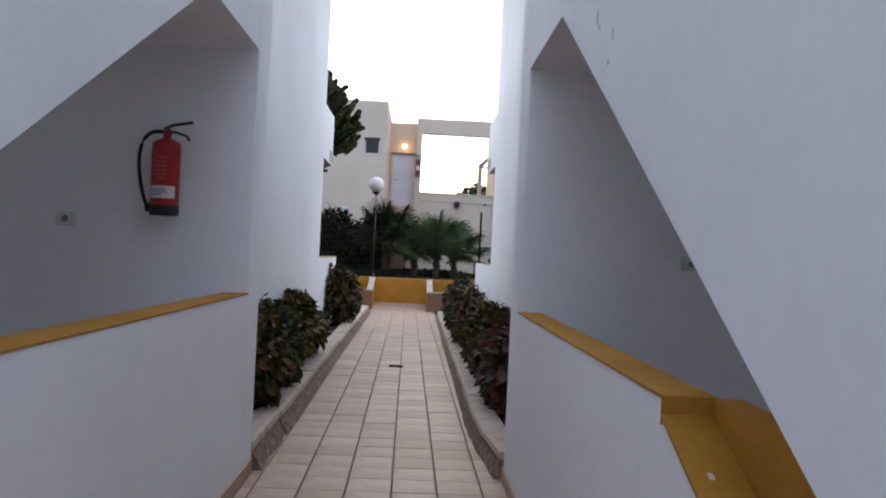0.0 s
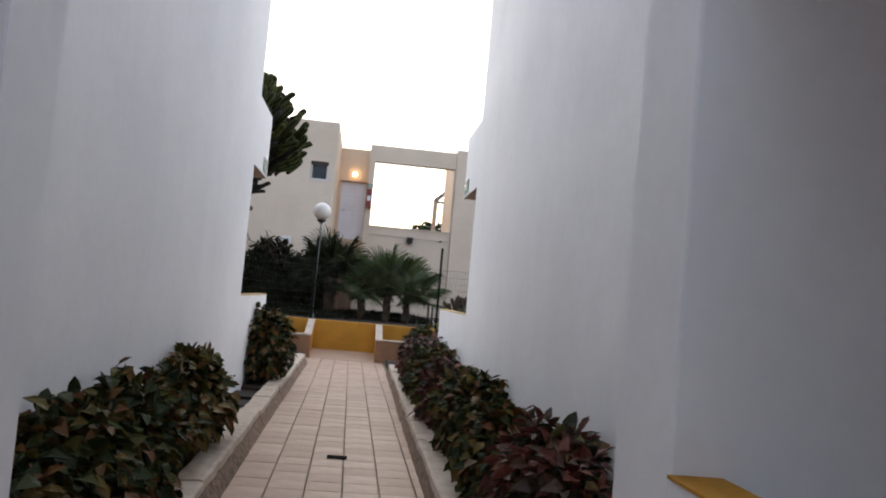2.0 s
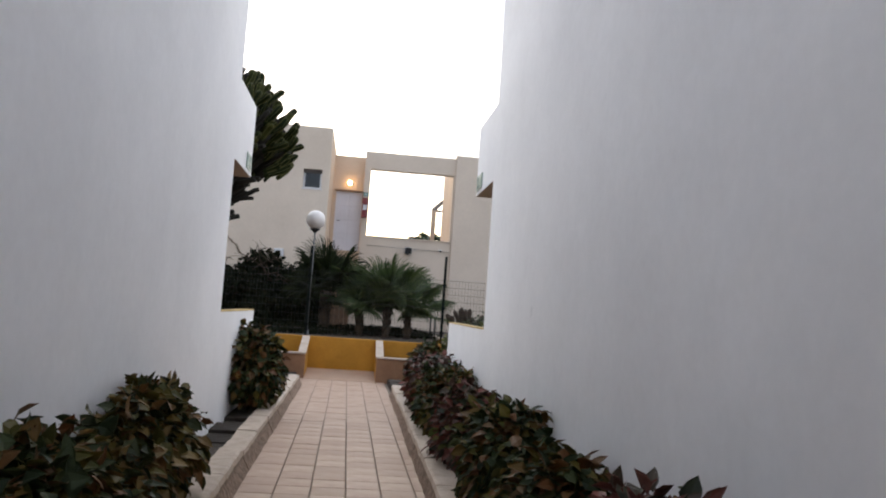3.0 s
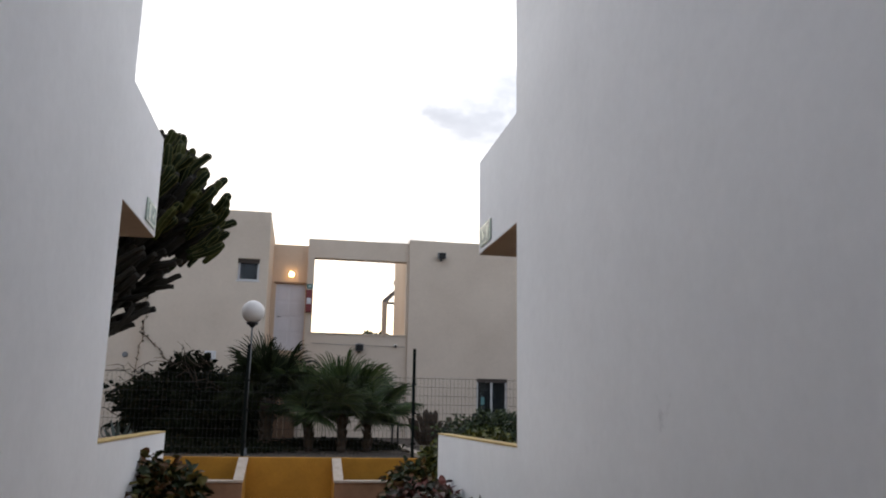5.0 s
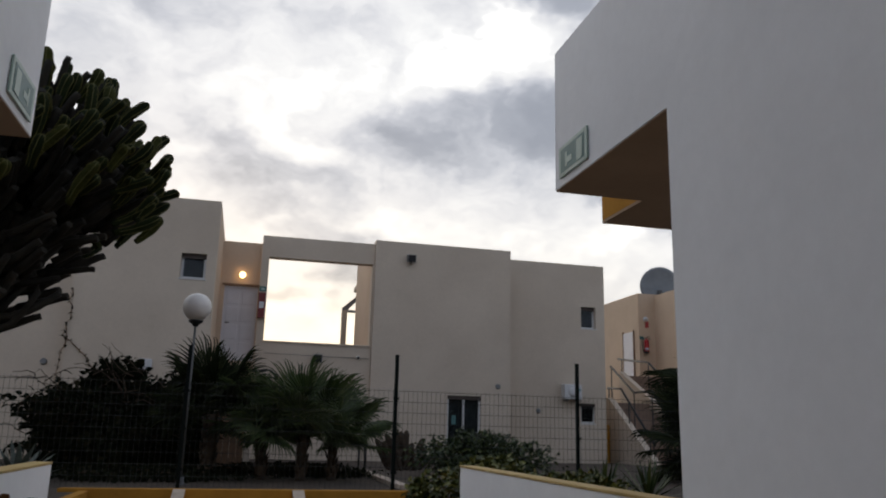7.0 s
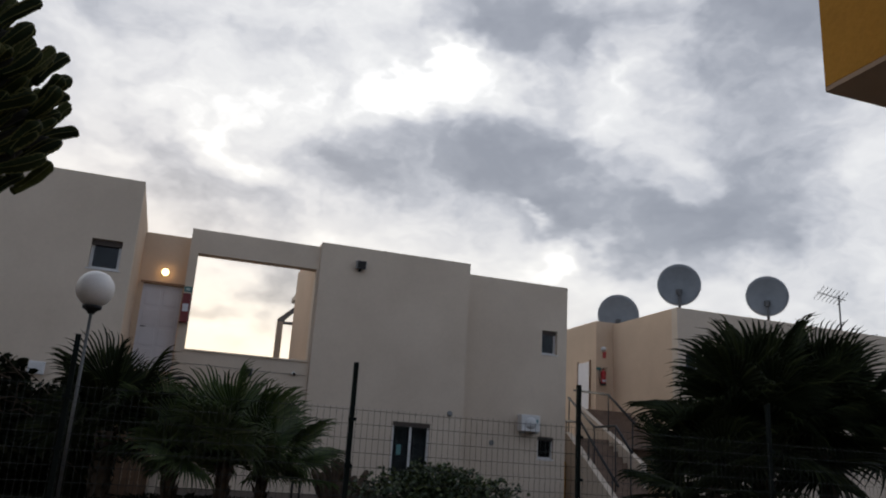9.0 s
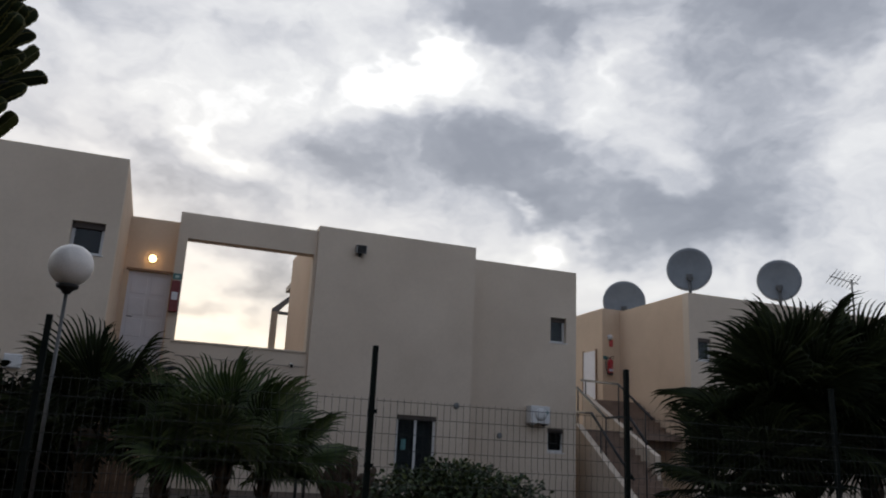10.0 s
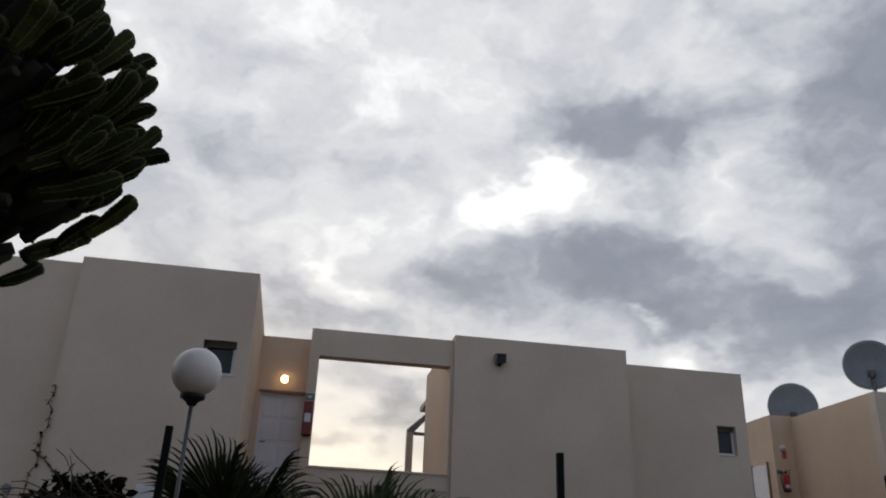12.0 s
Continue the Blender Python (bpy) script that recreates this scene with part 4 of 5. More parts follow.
part("stringer_wall", prism(bmesh.new(), [(36.0, -0.1), (36.0, 2.80), (35.7, 2.75), (32.7, 0.75), (32.7, -0.1)], "x", 11.55, 11.75), CREAM, second, "cream stair side wall")
part("stringer_wall", prism(bmesh.new(), [(38.2, 2.4), (38.2, 3.9), (34.2, 1.95), (34.2, 0.5), (36.0, 2.4)], "x", 13.2, 13.38), CREAM, second, "cream stair side wall")
for i in range(7):
    part("step", boxed(13.4, 38.2 - 0.28 * i, 2.2, 15.4, 38.48 - 0.28 * i, 3.75 - 0.17 * i), STAIR, second)
part("under_stair_door", boxed(11.2, 35.6, 0.3, 11.5, 35.7, 1.9), OCHRE, second)
base_at(second, 17, 38, -0.1)


def handrail(pts, posts):
    t = thing("handrail", "dark steel stair handrail", "handrail", group="stair handrails")
    part("rail", tube(bmesh.new(), pts, 0.036, 8), BLACK, t)
    for (x, y, z), h in posts:
        part("baluster", tube(bmesh.new(), [(x, y, z - h), (x, y, z)], 0.02, 6), BLACK, t)
    base_at(t, *pts[0])


handrail([(13.3, 38.5, 4.38), (13.3, 36.2, 4.07), (13.3, 34.45, 2.97)], [((13.3, 38.2, 4.34), 0.45), ((13.3, 36.2, 4.07), 1.2), ((13.3, 34.8, 3.19), 1.0)])
handrail([(12.0, 36.46, 3.9), (12.0, 34.8, 2.93), (12.0, 33.62, 2.93), (12.0, 32.8, 2.2)], [((12.0, 36.4, 3.86), 1.25), ((12.0, 34.8, 2.93), 1.3), ((12.0, 33.62, 2.93), 1.9), ((12.0, 32.85, 2.24), 1.6)])
handrail([(11.65, 36.0, 3.12), (11.65, 35.0, 3.05), (11.65, 34.0, 2.2), (11.65, 32.9, 1.3)], [((11.65, 35.9, 3.1), 0.4), ((11.65, 34.5, 2.62), 0.7), ((11.65, 33.2, 1.55), 0.6)])
fire_extinguisher(14.95, 39.449, 4.75, 1.25)
s2 = thing("exit_sign", "small green exit sign beside an extinguisher", "sign", group="exit signs")
part("plate", boxed(14.72, 39.43, 5.30, 14.90, 39.446, 5.42), SIGN_GREEN, s2)
base_at(s2, 14.8, 39.45, 5.3)
small_lamp("landing_light", 15.0, 39.449, 6.10, PVC, "unlit round white lamp beside the upper landing")
s3 = thing("notice_plate", "small pale red extinguisher notice", "sign")
part("plate", boxed(14.98, 39.43, 5.78, 15.12, 39.446, 6.02), PINK, s3)
base_at(s3, 15.05, 39.45, 5.78)


def satellite_dish(x, y, z, r, yaw, roof):
    t = thing("satellite_dish", "large grey satellite dish on a short roof mast", "satellite dish", group="roof dishes")
    bm = bmesh.new()
    rings = []
    for i in range(9):
        q = i / 8
        rings.append([bm.verts.new((r * q * math.cos(2 * math.pi * k / 40), -0.16 * r * q * q + 0.16 * r, r * q * math.sin(2 * math.pi * k / 40))) for k in range(40)] if i else [bm.verts.new((0, 0.16 * r, 0))])
    for k in range(40):
        bm.faces.new((rings[0][0], rings[1][k], rings[1][(k + 1) % 40]))
    for a, b in zip(rings[1:], rings[2:]):
        for k in range(40):
            bm.faces.new((a[k], b[k], b[(k + 1) % 40], a[(k + 1) % 40]))
    bmesh.ops.recalc_face_normals(bm, faces=bm.faces[:])
    bmesh.ops.solidify(bm, geom=bm.faces[:], thickness=0.025)
    for f in bm.faces:
        f.smooth = True
    turn = Matrix.Translation((x, y, z)) @ Matrix.Rotation(yaw, 4, "Z") @ Matrix.Rotation(radians(5), 4, "X")
    bmesh.ops.transform(bm, matrix=turn, verts=bm.verts[:])
    part("reflector", bm, DISH, t)
    bm = bmesh.new()
    tube(bm, [(r * math.cos(2 * math.pi * k / 40), 0, r * math.sin(2 * math.pi * k / 40)) for k in range(41)], 0.022, 6)
    bmesh.ops.transform(bm, matrix=turn, verts=bm.verts[:])
    part("rim", bm, PVC, t, "pale rolled rim")
    bm = boxed(-0.10, -0.06, -0.45 * r, 0.10, 0.10, -0.22 * r, bevel=0.02)
    box(bm, -0.05, -0.14, -0.55 * r, 0.05, -0.02, -0.30 * r, bevel=0.01)
    bmesh.ops.transform(bm, matrix=turn, verts=bm.verts[:])
    part("mount", bm, POLE, t)
    part("mast", tube(bmesh.new(), [(x, y - 0.02, roof), (x, y - 0.02, z - 0.3 * r)], 0.05, 10), POLE, t)
    base_at(t, x, y, roof)


satellite_dish(15.95, 36.05, 8.03, 0.71, -0.62, 6.85)
satellite_dish(19.7, 36.1, 8.12, 0.71, -0.70, 6.85)
satellite_dish(16.1, 40.2, 7.66, 0.78, -0.45, 6.85)
ant = thing("tv_antenna", "thin rooftop television antenna on a mast", "antenna")
part("mast", tube(bmesh.new(), [(23.1, 36.2, 6.85), (23.1, 36.2, 8.6)], 0.03, 8), POLE, ant)
part("boom", tube(bmesh.new(), [(22.1, 36.2, 8.6), (23.4, 36.2, 8.45)], 0.018, 6), POLE, ant)
for i in range(7):
    xx = 22.15 + i * 0.18
    part("element", tube(bmesh.new(), [(xx, 35.9, 8.78 - 0.02 * i), (xx + 0.06, 36.5, 8.42 - 0.02 * i)], 0.012, 5), POLE, ant)
base_at(ant, 23.1, 36.2, 6.85)

mb = thing("meter_box", "small white meter box on the cream facade", "meter box")
part("case", boxed(-2.62, YA - 0.12, 2.74, -2.34, YA - 0.002, 2.98, bevel=0.012), LABEL, mb)
part("lid", boxed(-2.60, YA - 0.13, 2.76, -2.36, YA - 0.121, 2.96, bevel=0.004), PVC, mb)
base_at(mb, -2.48, YA, 2.74)

# ---- low gate among the plants ----
gate = thing("garden_gate", "weathered brown board gate between cream posts", "gate")
for i in range(6):
    part("board", boxed(-0.93 + i * 0.125, 27.0, 0.70, -0.81 + i * 0.125, 27.03, 1.80, bevel=0.004), WOOD, gate)
for xx in (-1.06, -0.17):
    part("gate_post", boxed(xx, 26.96, 0.66, xx + 0.12, 27.08, 1.86, bevel=0.01), CREAM, gate)
base_at(gate, -0.55, 27.0, 0.68)
loop = thing("hoop_rail", "dark bent steel hoop beside the garden step", "rail")
for dx in (0.0, 0.12):
    part("hoop", tube(bmesh.new(), [(2.0 + dx, 26.8, 0.68), (2.0 + dx, 26.8, 1.15), (2.03 + dx, 26.9, 1.24), (2.06 + dx, 27.05, 1.26)], 0.022, 8), BLACK, loop)
base_at(loop, 2.0, 26.8, 0.68)
structure("kerb_garden", prism(bmesh.new(), [(2.05, 27.0), (2.2, 27.0), (2.15, 22.6), (2.0, 22.6)], "z", 0.68, 0.76), KERB, "pale concrete garden edging", "kerb")


# ---- plants ----
def leaf_mesh(name, places, mat, fold=0.25, wide=0.66):
    """places: (point, direction, up, length). A folded pointed leaf of six faces for each."""
    vs, fs = [], []
    for p, d, up, n in places:
        side = d.cross(up).normalized() if d.cross(up).length > 1e-4 else Vector((1, 0, 0))
        up = side.cross(d).normalized()
        k = len(vs)
        w = n * wide
        droop = -0.30 * n
        vs += [p, p + d * n * 0.35 + side * w * 0.5 + up * fold * w * 0.5, p + d * n * 0.35 - side * w * 0.5 + up * fold * w * 0.5, p + d * n * 0.4,
               p + d * n * 0.72 + side * w * 0.36 + up * (fold * w * 0.4 + droop * 0.4), p + d * n * 0.72 - side * w * 0.36 + up * (fold * w * 0.4 + droop * 0.4), p + d * n + up * droop]
        fs += [(k, k + 3, k + 1), (k, k + 2, k + 3), (k + 1, k + 3, k + 6, k + 4), (k + 2, k + 5, k + 6, k + 3)]
    me = bpy.data.meshes.new(name)
    me.from_pydata([tuple(v) for v in vs], [], fs)
    me.materials.append(mat)
    return me


def rand_dir(rng):
    while True:
        v = Vector((rng.uniform(-1, 1), rng.uniform(-1, 1), rng.uniform(-1, 1)))
        if 0.05 < v.length < 1:
            return v.normalized()


def shrub(name, label, category, centre, radii, count, mat, leaf, seed, group="", lump=0.25, low=-0.75, kind_label="dense foliage", fill=0.45, hang=0.4, trunk=0.0):
    rng = random.Random(seed)
    t = thing(name, label, category, group=group)
    c, places = Vector(centre), []
    for i in range(count):
        d = rand_dir(rng)
        if d.z < low:
            d.z = -d.z
        r = (1 + lump * noise.noise(d * 2.2 + Vector((seed * 3.1, 0, 0))) + 0.5 * lump * noise.noise(d * 5 + Vector((seed, 4, 0)))) * rng.uniform(0.0, 1.0) ** fill
        p = c + Vector((d.x * radii[0], d.y * radii[1], d.z * radii[2])) * r
        way = (d + Vector((rng.uniform(-1, 1), rng.uniform(-1, 1), rng.uniform(-0.8, 0.7) - hang))).normalized()
        places.append((p, way, (Vector((0, 0, 1)) + rand_dir(rng) * 0.9).normalized(), leaf * rng.uniform(0.6, 1.25)))
    f = new("foliage", leaf_mesh("foliage", places, mat))
    f.parent = t
    tagged(f, kind_label, kind="stuff")
    foot = centre[2] - radii[2]
    if trunk:
        part("trunk", tube(bmesh.new(), [(c.x, c.y, foot - trunk), (c.x + 0.1, c.y, foot - trunk / 2), c], 0.25, 8, 0.12), BARK, t)
        base_at(t, c.x, c.y, foot - trunk)
        return t
    for i in range(7):
        d = rand_dir(rng)
        tip = c + Vector((d.x * radii[0], d.y * radii[1], abs(d.z) * radii[2])) * 0.7
        root = Vector((c.x + d.x * radii[0] * 0.25, c.y + d.y * radii[1] * 0.35, foot))
        part("stem", tube(bmesh.new(), [root, (root + tip) / 2 + Vector((0, 0, 0.08)), tip], 0.014, 5, 0.005), BARK, t)
    base_at(t, c.x, c.y, foot)
    return t


COPPER = "bushy copperleaf shrub with dark green and bronze leaves"
G = "copperleaf shrubs along the path"
shrub("copperleaf_shrub", COPPER, "shrub", (-1.10, 7.98, 0.46), (0.25, 0.60, 0.38), 3200, SHRUB, 0.096, 1, G, lump=0.42)
shrub("copperleaf_shrub", COPPER, "shrub", (-1.11, 8.95, 0.47), (0.24, 0.62, 0.37), 3200, SHRUB, 0.096, 2, G, lump=0.42)
shrub("copperleaf_shrub", "copperleaf shrub with bronze and olive young leaves on top", "shrub", (-1.12, 10.55, 0.48), (0.23, 0.90, 0.37), 3900, SHRUB_BRONZE, 0.096, 3, G, lump=0.42)
shrub("copperleaf_shrub", "tall rounded copperleaf shrub beside the low wall", "shrub", (-1.12, 15.4, 0.58), (0.30, 0.58, 0.46), 3600, SHRUB, 0.096, 4, G, lump=0.38)
shrub("copperleaf_shrub", "copperleaf shrub with dark red leaves hanging over the kerb", "shrub", (1.05, 8.30, 0.46), (0.28, 0.66, 0.38), 3400, SHRUB_RED, 0.096, 5, G, lump=0.42)
for k, (x, y, z, ry, rz, mat, seed) in enumerate(((1.06, 9.75, 0.42, 0.66, 0.34, SHRUB, 6), (1.05, 11.15, 0.44, 0.64, 0.37, SHRUB, 7), (1.04, 12.6, 0.42, 0.72, 0.34, SHRUB_RED, 8),
                                                 (1.02, 14.2, 0.44, 0.74, 0.36, SHRUB, 9), (1.02, 15.8, 0.46, 0.74, 0.40, SHRUB_RED, 10), (1.14, 17.5, 0.47, 0.80, 0.41, SHRUB, 11))):
    label = "copperleaf shrub with dark green and wine red leaves" if mat is SHRUB_RED else COPPER
    shrub("copperleaf_shrub", label, "shrub", (x, y, z), (0.25 + 0.012 * k, ry, rz), 3200, mat, 0.094, seed, G, lump=0.45)
shrub("hedge", "clipped dark green hedge behind the wire fence", "hedge", (4.45, 26.6, 1.00), (1.30, 0.6, 0.46), 6500, HEDGE, 0.085, 21, lump=0.55, low=-0.9, hang=0.0)
shrub("lime_shrub", "yellow-green leafy shrub behind the low wall", "shrub", (2.50, 19.9, 0.86), (0.62, 0.7, 0.36), 3800, LIME, 0.075, 27, low=-0.9, hang=0.1)
shrub("lime_shrub", "yellow-green leafy shrub below the fence", "shrub", (3.75, 20.4, 0.80), (0.80, 0.55, 0.24), 3000, LIME, 0.075, 28, low=-0.9, hang=0.1)
shrub("hedge", "leafy green shrub spilling over the ochre wall", "shrub", (1.84, 20.3, 0.66), (0.22, 0.45, 0.34), 1300, LIME, 0.075, 22, hang=0.2)
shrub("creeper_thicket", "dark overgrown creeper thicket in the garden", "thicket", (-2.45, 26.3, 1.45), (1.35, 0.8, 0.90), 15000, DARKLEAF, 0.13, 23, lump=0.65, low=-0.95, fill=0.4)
# added mass of dark leaves standing in for the darkness behind the lamp
shrub("creeper_thicket", "dark low thicket added to fill the black gap behind the lamp", "thicket", (-1.45, 26.2, 1.35), (0.75, 0.7, 0.85), 9000, DARKLEAF, 0.12, 24, lump=0.5, low=-0.95, fill=0.4)
twigs = thing("dry_creeper", "bare dark creeper twigs sprawling from the thicket", "creeper")
rng = random.Random(27)
for i in range(46):
    x, z = rng.uniform(-4.0, -0.9), rng.uniform(1.3, 2.35)
    pts = [Vector((x, 25.9, z))]
    way = Vector((rng.uniform(-1, 1), rng.uniform(-0.4, 0.1), rng.uniform(-0.1, 0.7))).normalized()
    for k in range(6):
        way = (way + rand_dir(rng) * 0.35 + Vector((0, 0, -0.06 * k))).normalized()
        pts.append(pts[-1] + way * 0.14)
    part("twig", tube(bmesh.new(), pts, 0.010, 4, 0.004), BARK, twigs)
base_at(twigs, -2.4, 25.9, 1.3)
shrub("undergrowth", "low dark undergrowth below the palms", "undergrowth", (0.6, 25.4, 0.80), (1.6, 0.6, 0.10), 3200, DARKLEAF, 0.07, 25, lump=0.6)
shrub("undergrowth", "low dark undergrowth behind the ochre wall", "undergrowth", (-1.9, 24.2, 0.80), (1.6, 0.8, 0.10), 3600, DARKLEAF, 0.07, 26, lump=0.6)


def fan_frond(seed, mat, r=0.80, petiole=0.62, span=250, count=44):
    """A fan leaf: pleated and closed near the stalk, split into fine drooping points; stalk along +x from the origin."""
    rng = random.Random(seed)
    vs, fs = [], []
    gap = radians(span) / (count - 1)
    base = Vector((petiole, 0, 0))
    for i in range(count):
        a = radians(-span / 2) + gap * i + rng.uniform(-0.012, 0.012)
        n = r * (0.74 + 0.26 * math.cos(a / 2)) * rng.uniform(0.90, 1.06)
        d, s = Vector((math.cos(a), math.sin(a), 0.14 * math.cos(a) - 0.05)), Vector((-math.sin(a), math.cos(a), 0))
        split = rng.uniform(0.50, 0.60)
        droop = rng.uniform(0.08, 0.30)
        k = len(vs)
        vs.append(base)
        for q, w, h in ((split, 0.53 * gap * split, 0.0), (0.76, 0.30 * gap * split, -0.10 * droop), (0.90, 0.15 * gap * split, -0.42 * droop)):
            p = base + d * n * q + Vector((0, 0, h * n))
            vs.extend([p + s * w * n + Vector((0, 0, 0.010)), p - Vector((0, 0, 0.010)), p - s * w * n + Vector((0, 0, 0.010))])
        vs.append(base + d * n + Vector((0, 0, -droop * n)))
        fs.extend([(k, k + 2, k + 1), (k, k + 3, k + 2)])
        for o in (k + 1, k + 4):
            fs.extend([(o, o + 1, o + 4, o + 3), (o + 1, o + 2, o + 5, o + 4)])
        fs.extend([(k + 7, k + 8, k + 10), (k + 8, k + 9, k + 10)])
    k = len(vs)
    for i in range(5):
        x = petiole * i / 4
        z = -0.05 * math.sin(math.pi * i / 4)
        w = 0.018 - 0.002 * i
        vs.extend([Vector((x, w, z)), Vector((x, -w, z)), Vector((x, 0, z - w))])
    for i in range(4):
        o = k + 3 * i
        for j in range(3):
            fs.append((o + j, o + 3 + j, o + 3 + (j + 1) % 3, o + (j + 1) % 3))
    me = bpy.data.meshes.new("frond")
    me.from_pydata([tuple(v) for v in vs], [], fs)
    me.materials.append(mat)
    return me


FRONDS = [fan_frond(i, PALM) for i in range(4)]
DARK_FRONDS = [fan_frond(i + 10, PALM_DARK) for i in range(4)]


def fan_palm(label, x, y, ground, height, trunk, fronds, size, seed, lean=(0, 0), drop=88, leaves=FRONDS):
    rng = random.Random(seed)
    t = thing("fan_palm", label, "palm", group="fan palms")
    t.location = (x, y, ground)
    bm = bmesh.new()
    pts = [(lean[0] * (i / 6) ** 2, lean[1] * (i / 6) ** 2, -0.05 + (height + 0.05) * i / 6) for i in range(7)]
    tube(bm, pts, trunk * 1.15, 12, trunk * 0.85)
    for i in range(60):
        a, h = rng.uniform(0, 2 * math.pi), rng.uniform(0.05, height)
        q = (h / height) ** 2
        o = Vector((lean[0] * q + trunk * math.cos(a), lean[1] * q + trunk * math.sin(a), h))
        tube(bm, [o, o + Vector((0.05 * math.cos(a), 0.05 * math.sin(a), 0.11))], 0.022, 4, 0.006)
    part("trunk", bm, BARK, t, "shaggy brown trunk")
    for i in range(fronds):
        a = i * 2.39996 + rng.uniform(-0.3, 0.3)
        up = 82 - drop * (i / fronds) ** 0.9 + rng.uniform(-8, 8)
        f = new("frond", leaves[i % 4])
        f.parent = t
        f.matrix_basis = Matrix.Translation((lean[0], lean[1], height)) @ Matrix.Rotation(a, 4, "Z") @ Matrix.Rotation(radians(-up), 4, "Y") @ Matrix.Rotation(rng.uniform(-0.5, 0.5), 4, "X") @ Matrix.Scale(size * rng.uniform(0.85, 1.12), 4)
    return t


fan_palm("young fan palm with green fan leaves on a shaggy trunk", 0.73, 24.4, 0.70, 0.72, 0.075, 15, 0.88, 31, drop=92)
fan_palm("young fan palm leaning a little beside another", 1.24, 24.6, 0.70, 0.66, 0.075, 14, 0.76, 32, drop=100)
palm = fan_palm("dark fan palm behind the lamp post", -0.72, 24.9, 0.70, 1.00, 0.11, 20, 0.88, 33, drop=100, leaves=DARK_FRONDS)
for k, (dx, dz) in enumerate(((0.62, 0.0), (0.75, -0.12))):
    part("dead_stalk", tube(bmesh.new(), [(0.1, 0.05, 1.0), (0.5, 0.05, 1.72 + dz), (0.5 + dx * 0.6, 0.05, 1.76 + dz), (0.5 + dx, 0.05, 1.58 + dz)], 0.018, 5, 0.012), BLACK, palm)
fan_palm("slim fan palm at the gate", 0.12, 24.6, 0.70, 0.72, 0.07, 12, 0.76, 34, lean=(-0.05, 0), drop=95)
fan_palm("large dense fan palm by the stairs", 9.8, 25.2, 0.70, 1.8, 0.17, 42, 1.50, 35, drop=118, leaves=DARK_FRONDS)
fan_palm("large dense fan palm by the stairs", 11.6, 25.6, 0.70, 1.9, 0.17, 34, 1.50, 36, drop=118, leaves=DARK_FRONDS)
fan_palm("low bushy fan palm under the larger ones", 8.6, 25.0, 0.70, 0.75, 0.14, 28, 1.10, 37, drop=118, leaves=DARK_FRONDS)


def rosette(name, label, x, y, z, count, length, width, mat, seed, up0=75, up1=15):
    """Stiff pointed leaves from one heart."""
    rng = random.Random(seed)
    t = thing(name, label, "succulent")
    vs, fs = [], []
    for i in range(count):
        a = i * 2.39996
        el = radians(up0 + (up1 - up0) * i / count + rng.uniform(-6, 6))
        n = length * rng.uniform(0.8, 1.1)
        d = Vector((math.cos(a) * math.cos(el), math.sin(a) * math.cos(el), math.sin(el)))
        s = Vector((-math.sin(a), math.cos(a), 0))
        k = len(vs)
        up = s.cross(d) * -1
        for q, w in ((0.0, 0.6), (0.45, 1.0), (0.8, 0.6), (1.0, 0.05)):
            p = d * n * q + Vector((0, 0, -0.08 * n * q * q))
            vs += [p + s * w * width, p - s * w * width, p - up * 0.35 * w * width]
        for j in range(3):
            o = k + 3 * j
            for m in range(3):
                fs.append((o + m, o + 3 + m, o + 3 + (m + 1) % 3, o + (m + 1) % 3))
    me = bpy.data.meshes.new(name)
    me.from_pydata([tuple(v) for v in vs], [], fs)
    me.materials.append(mat)
    ob = new("leaves", me)
    ob.parent = t
    t.location = (x, y, z)


AGAVE = material("agave_leaf", (0.085, 0.105, 0.085), (0.04, 0.05, 0.04), scale=6, rough=0.6, bump=0)
rosette("agave", "grey-green agave behind the low wall", -3.15, 23.4, 0.70, 26, 0.62, 0.045, AGAVE, 41)
rosette("yucca", "spiky green yucca behind the low wall", 4.1, 20.4, 0.70, 40, 0.62, 0.022, HEDGE, 42, 85, 10)
rosette("yucca", "spiky green yucca behind the low wall", 4.9, 20.8, 0.70, 40, 0.60, 0.022, HEDGE, 43, 85, 10)


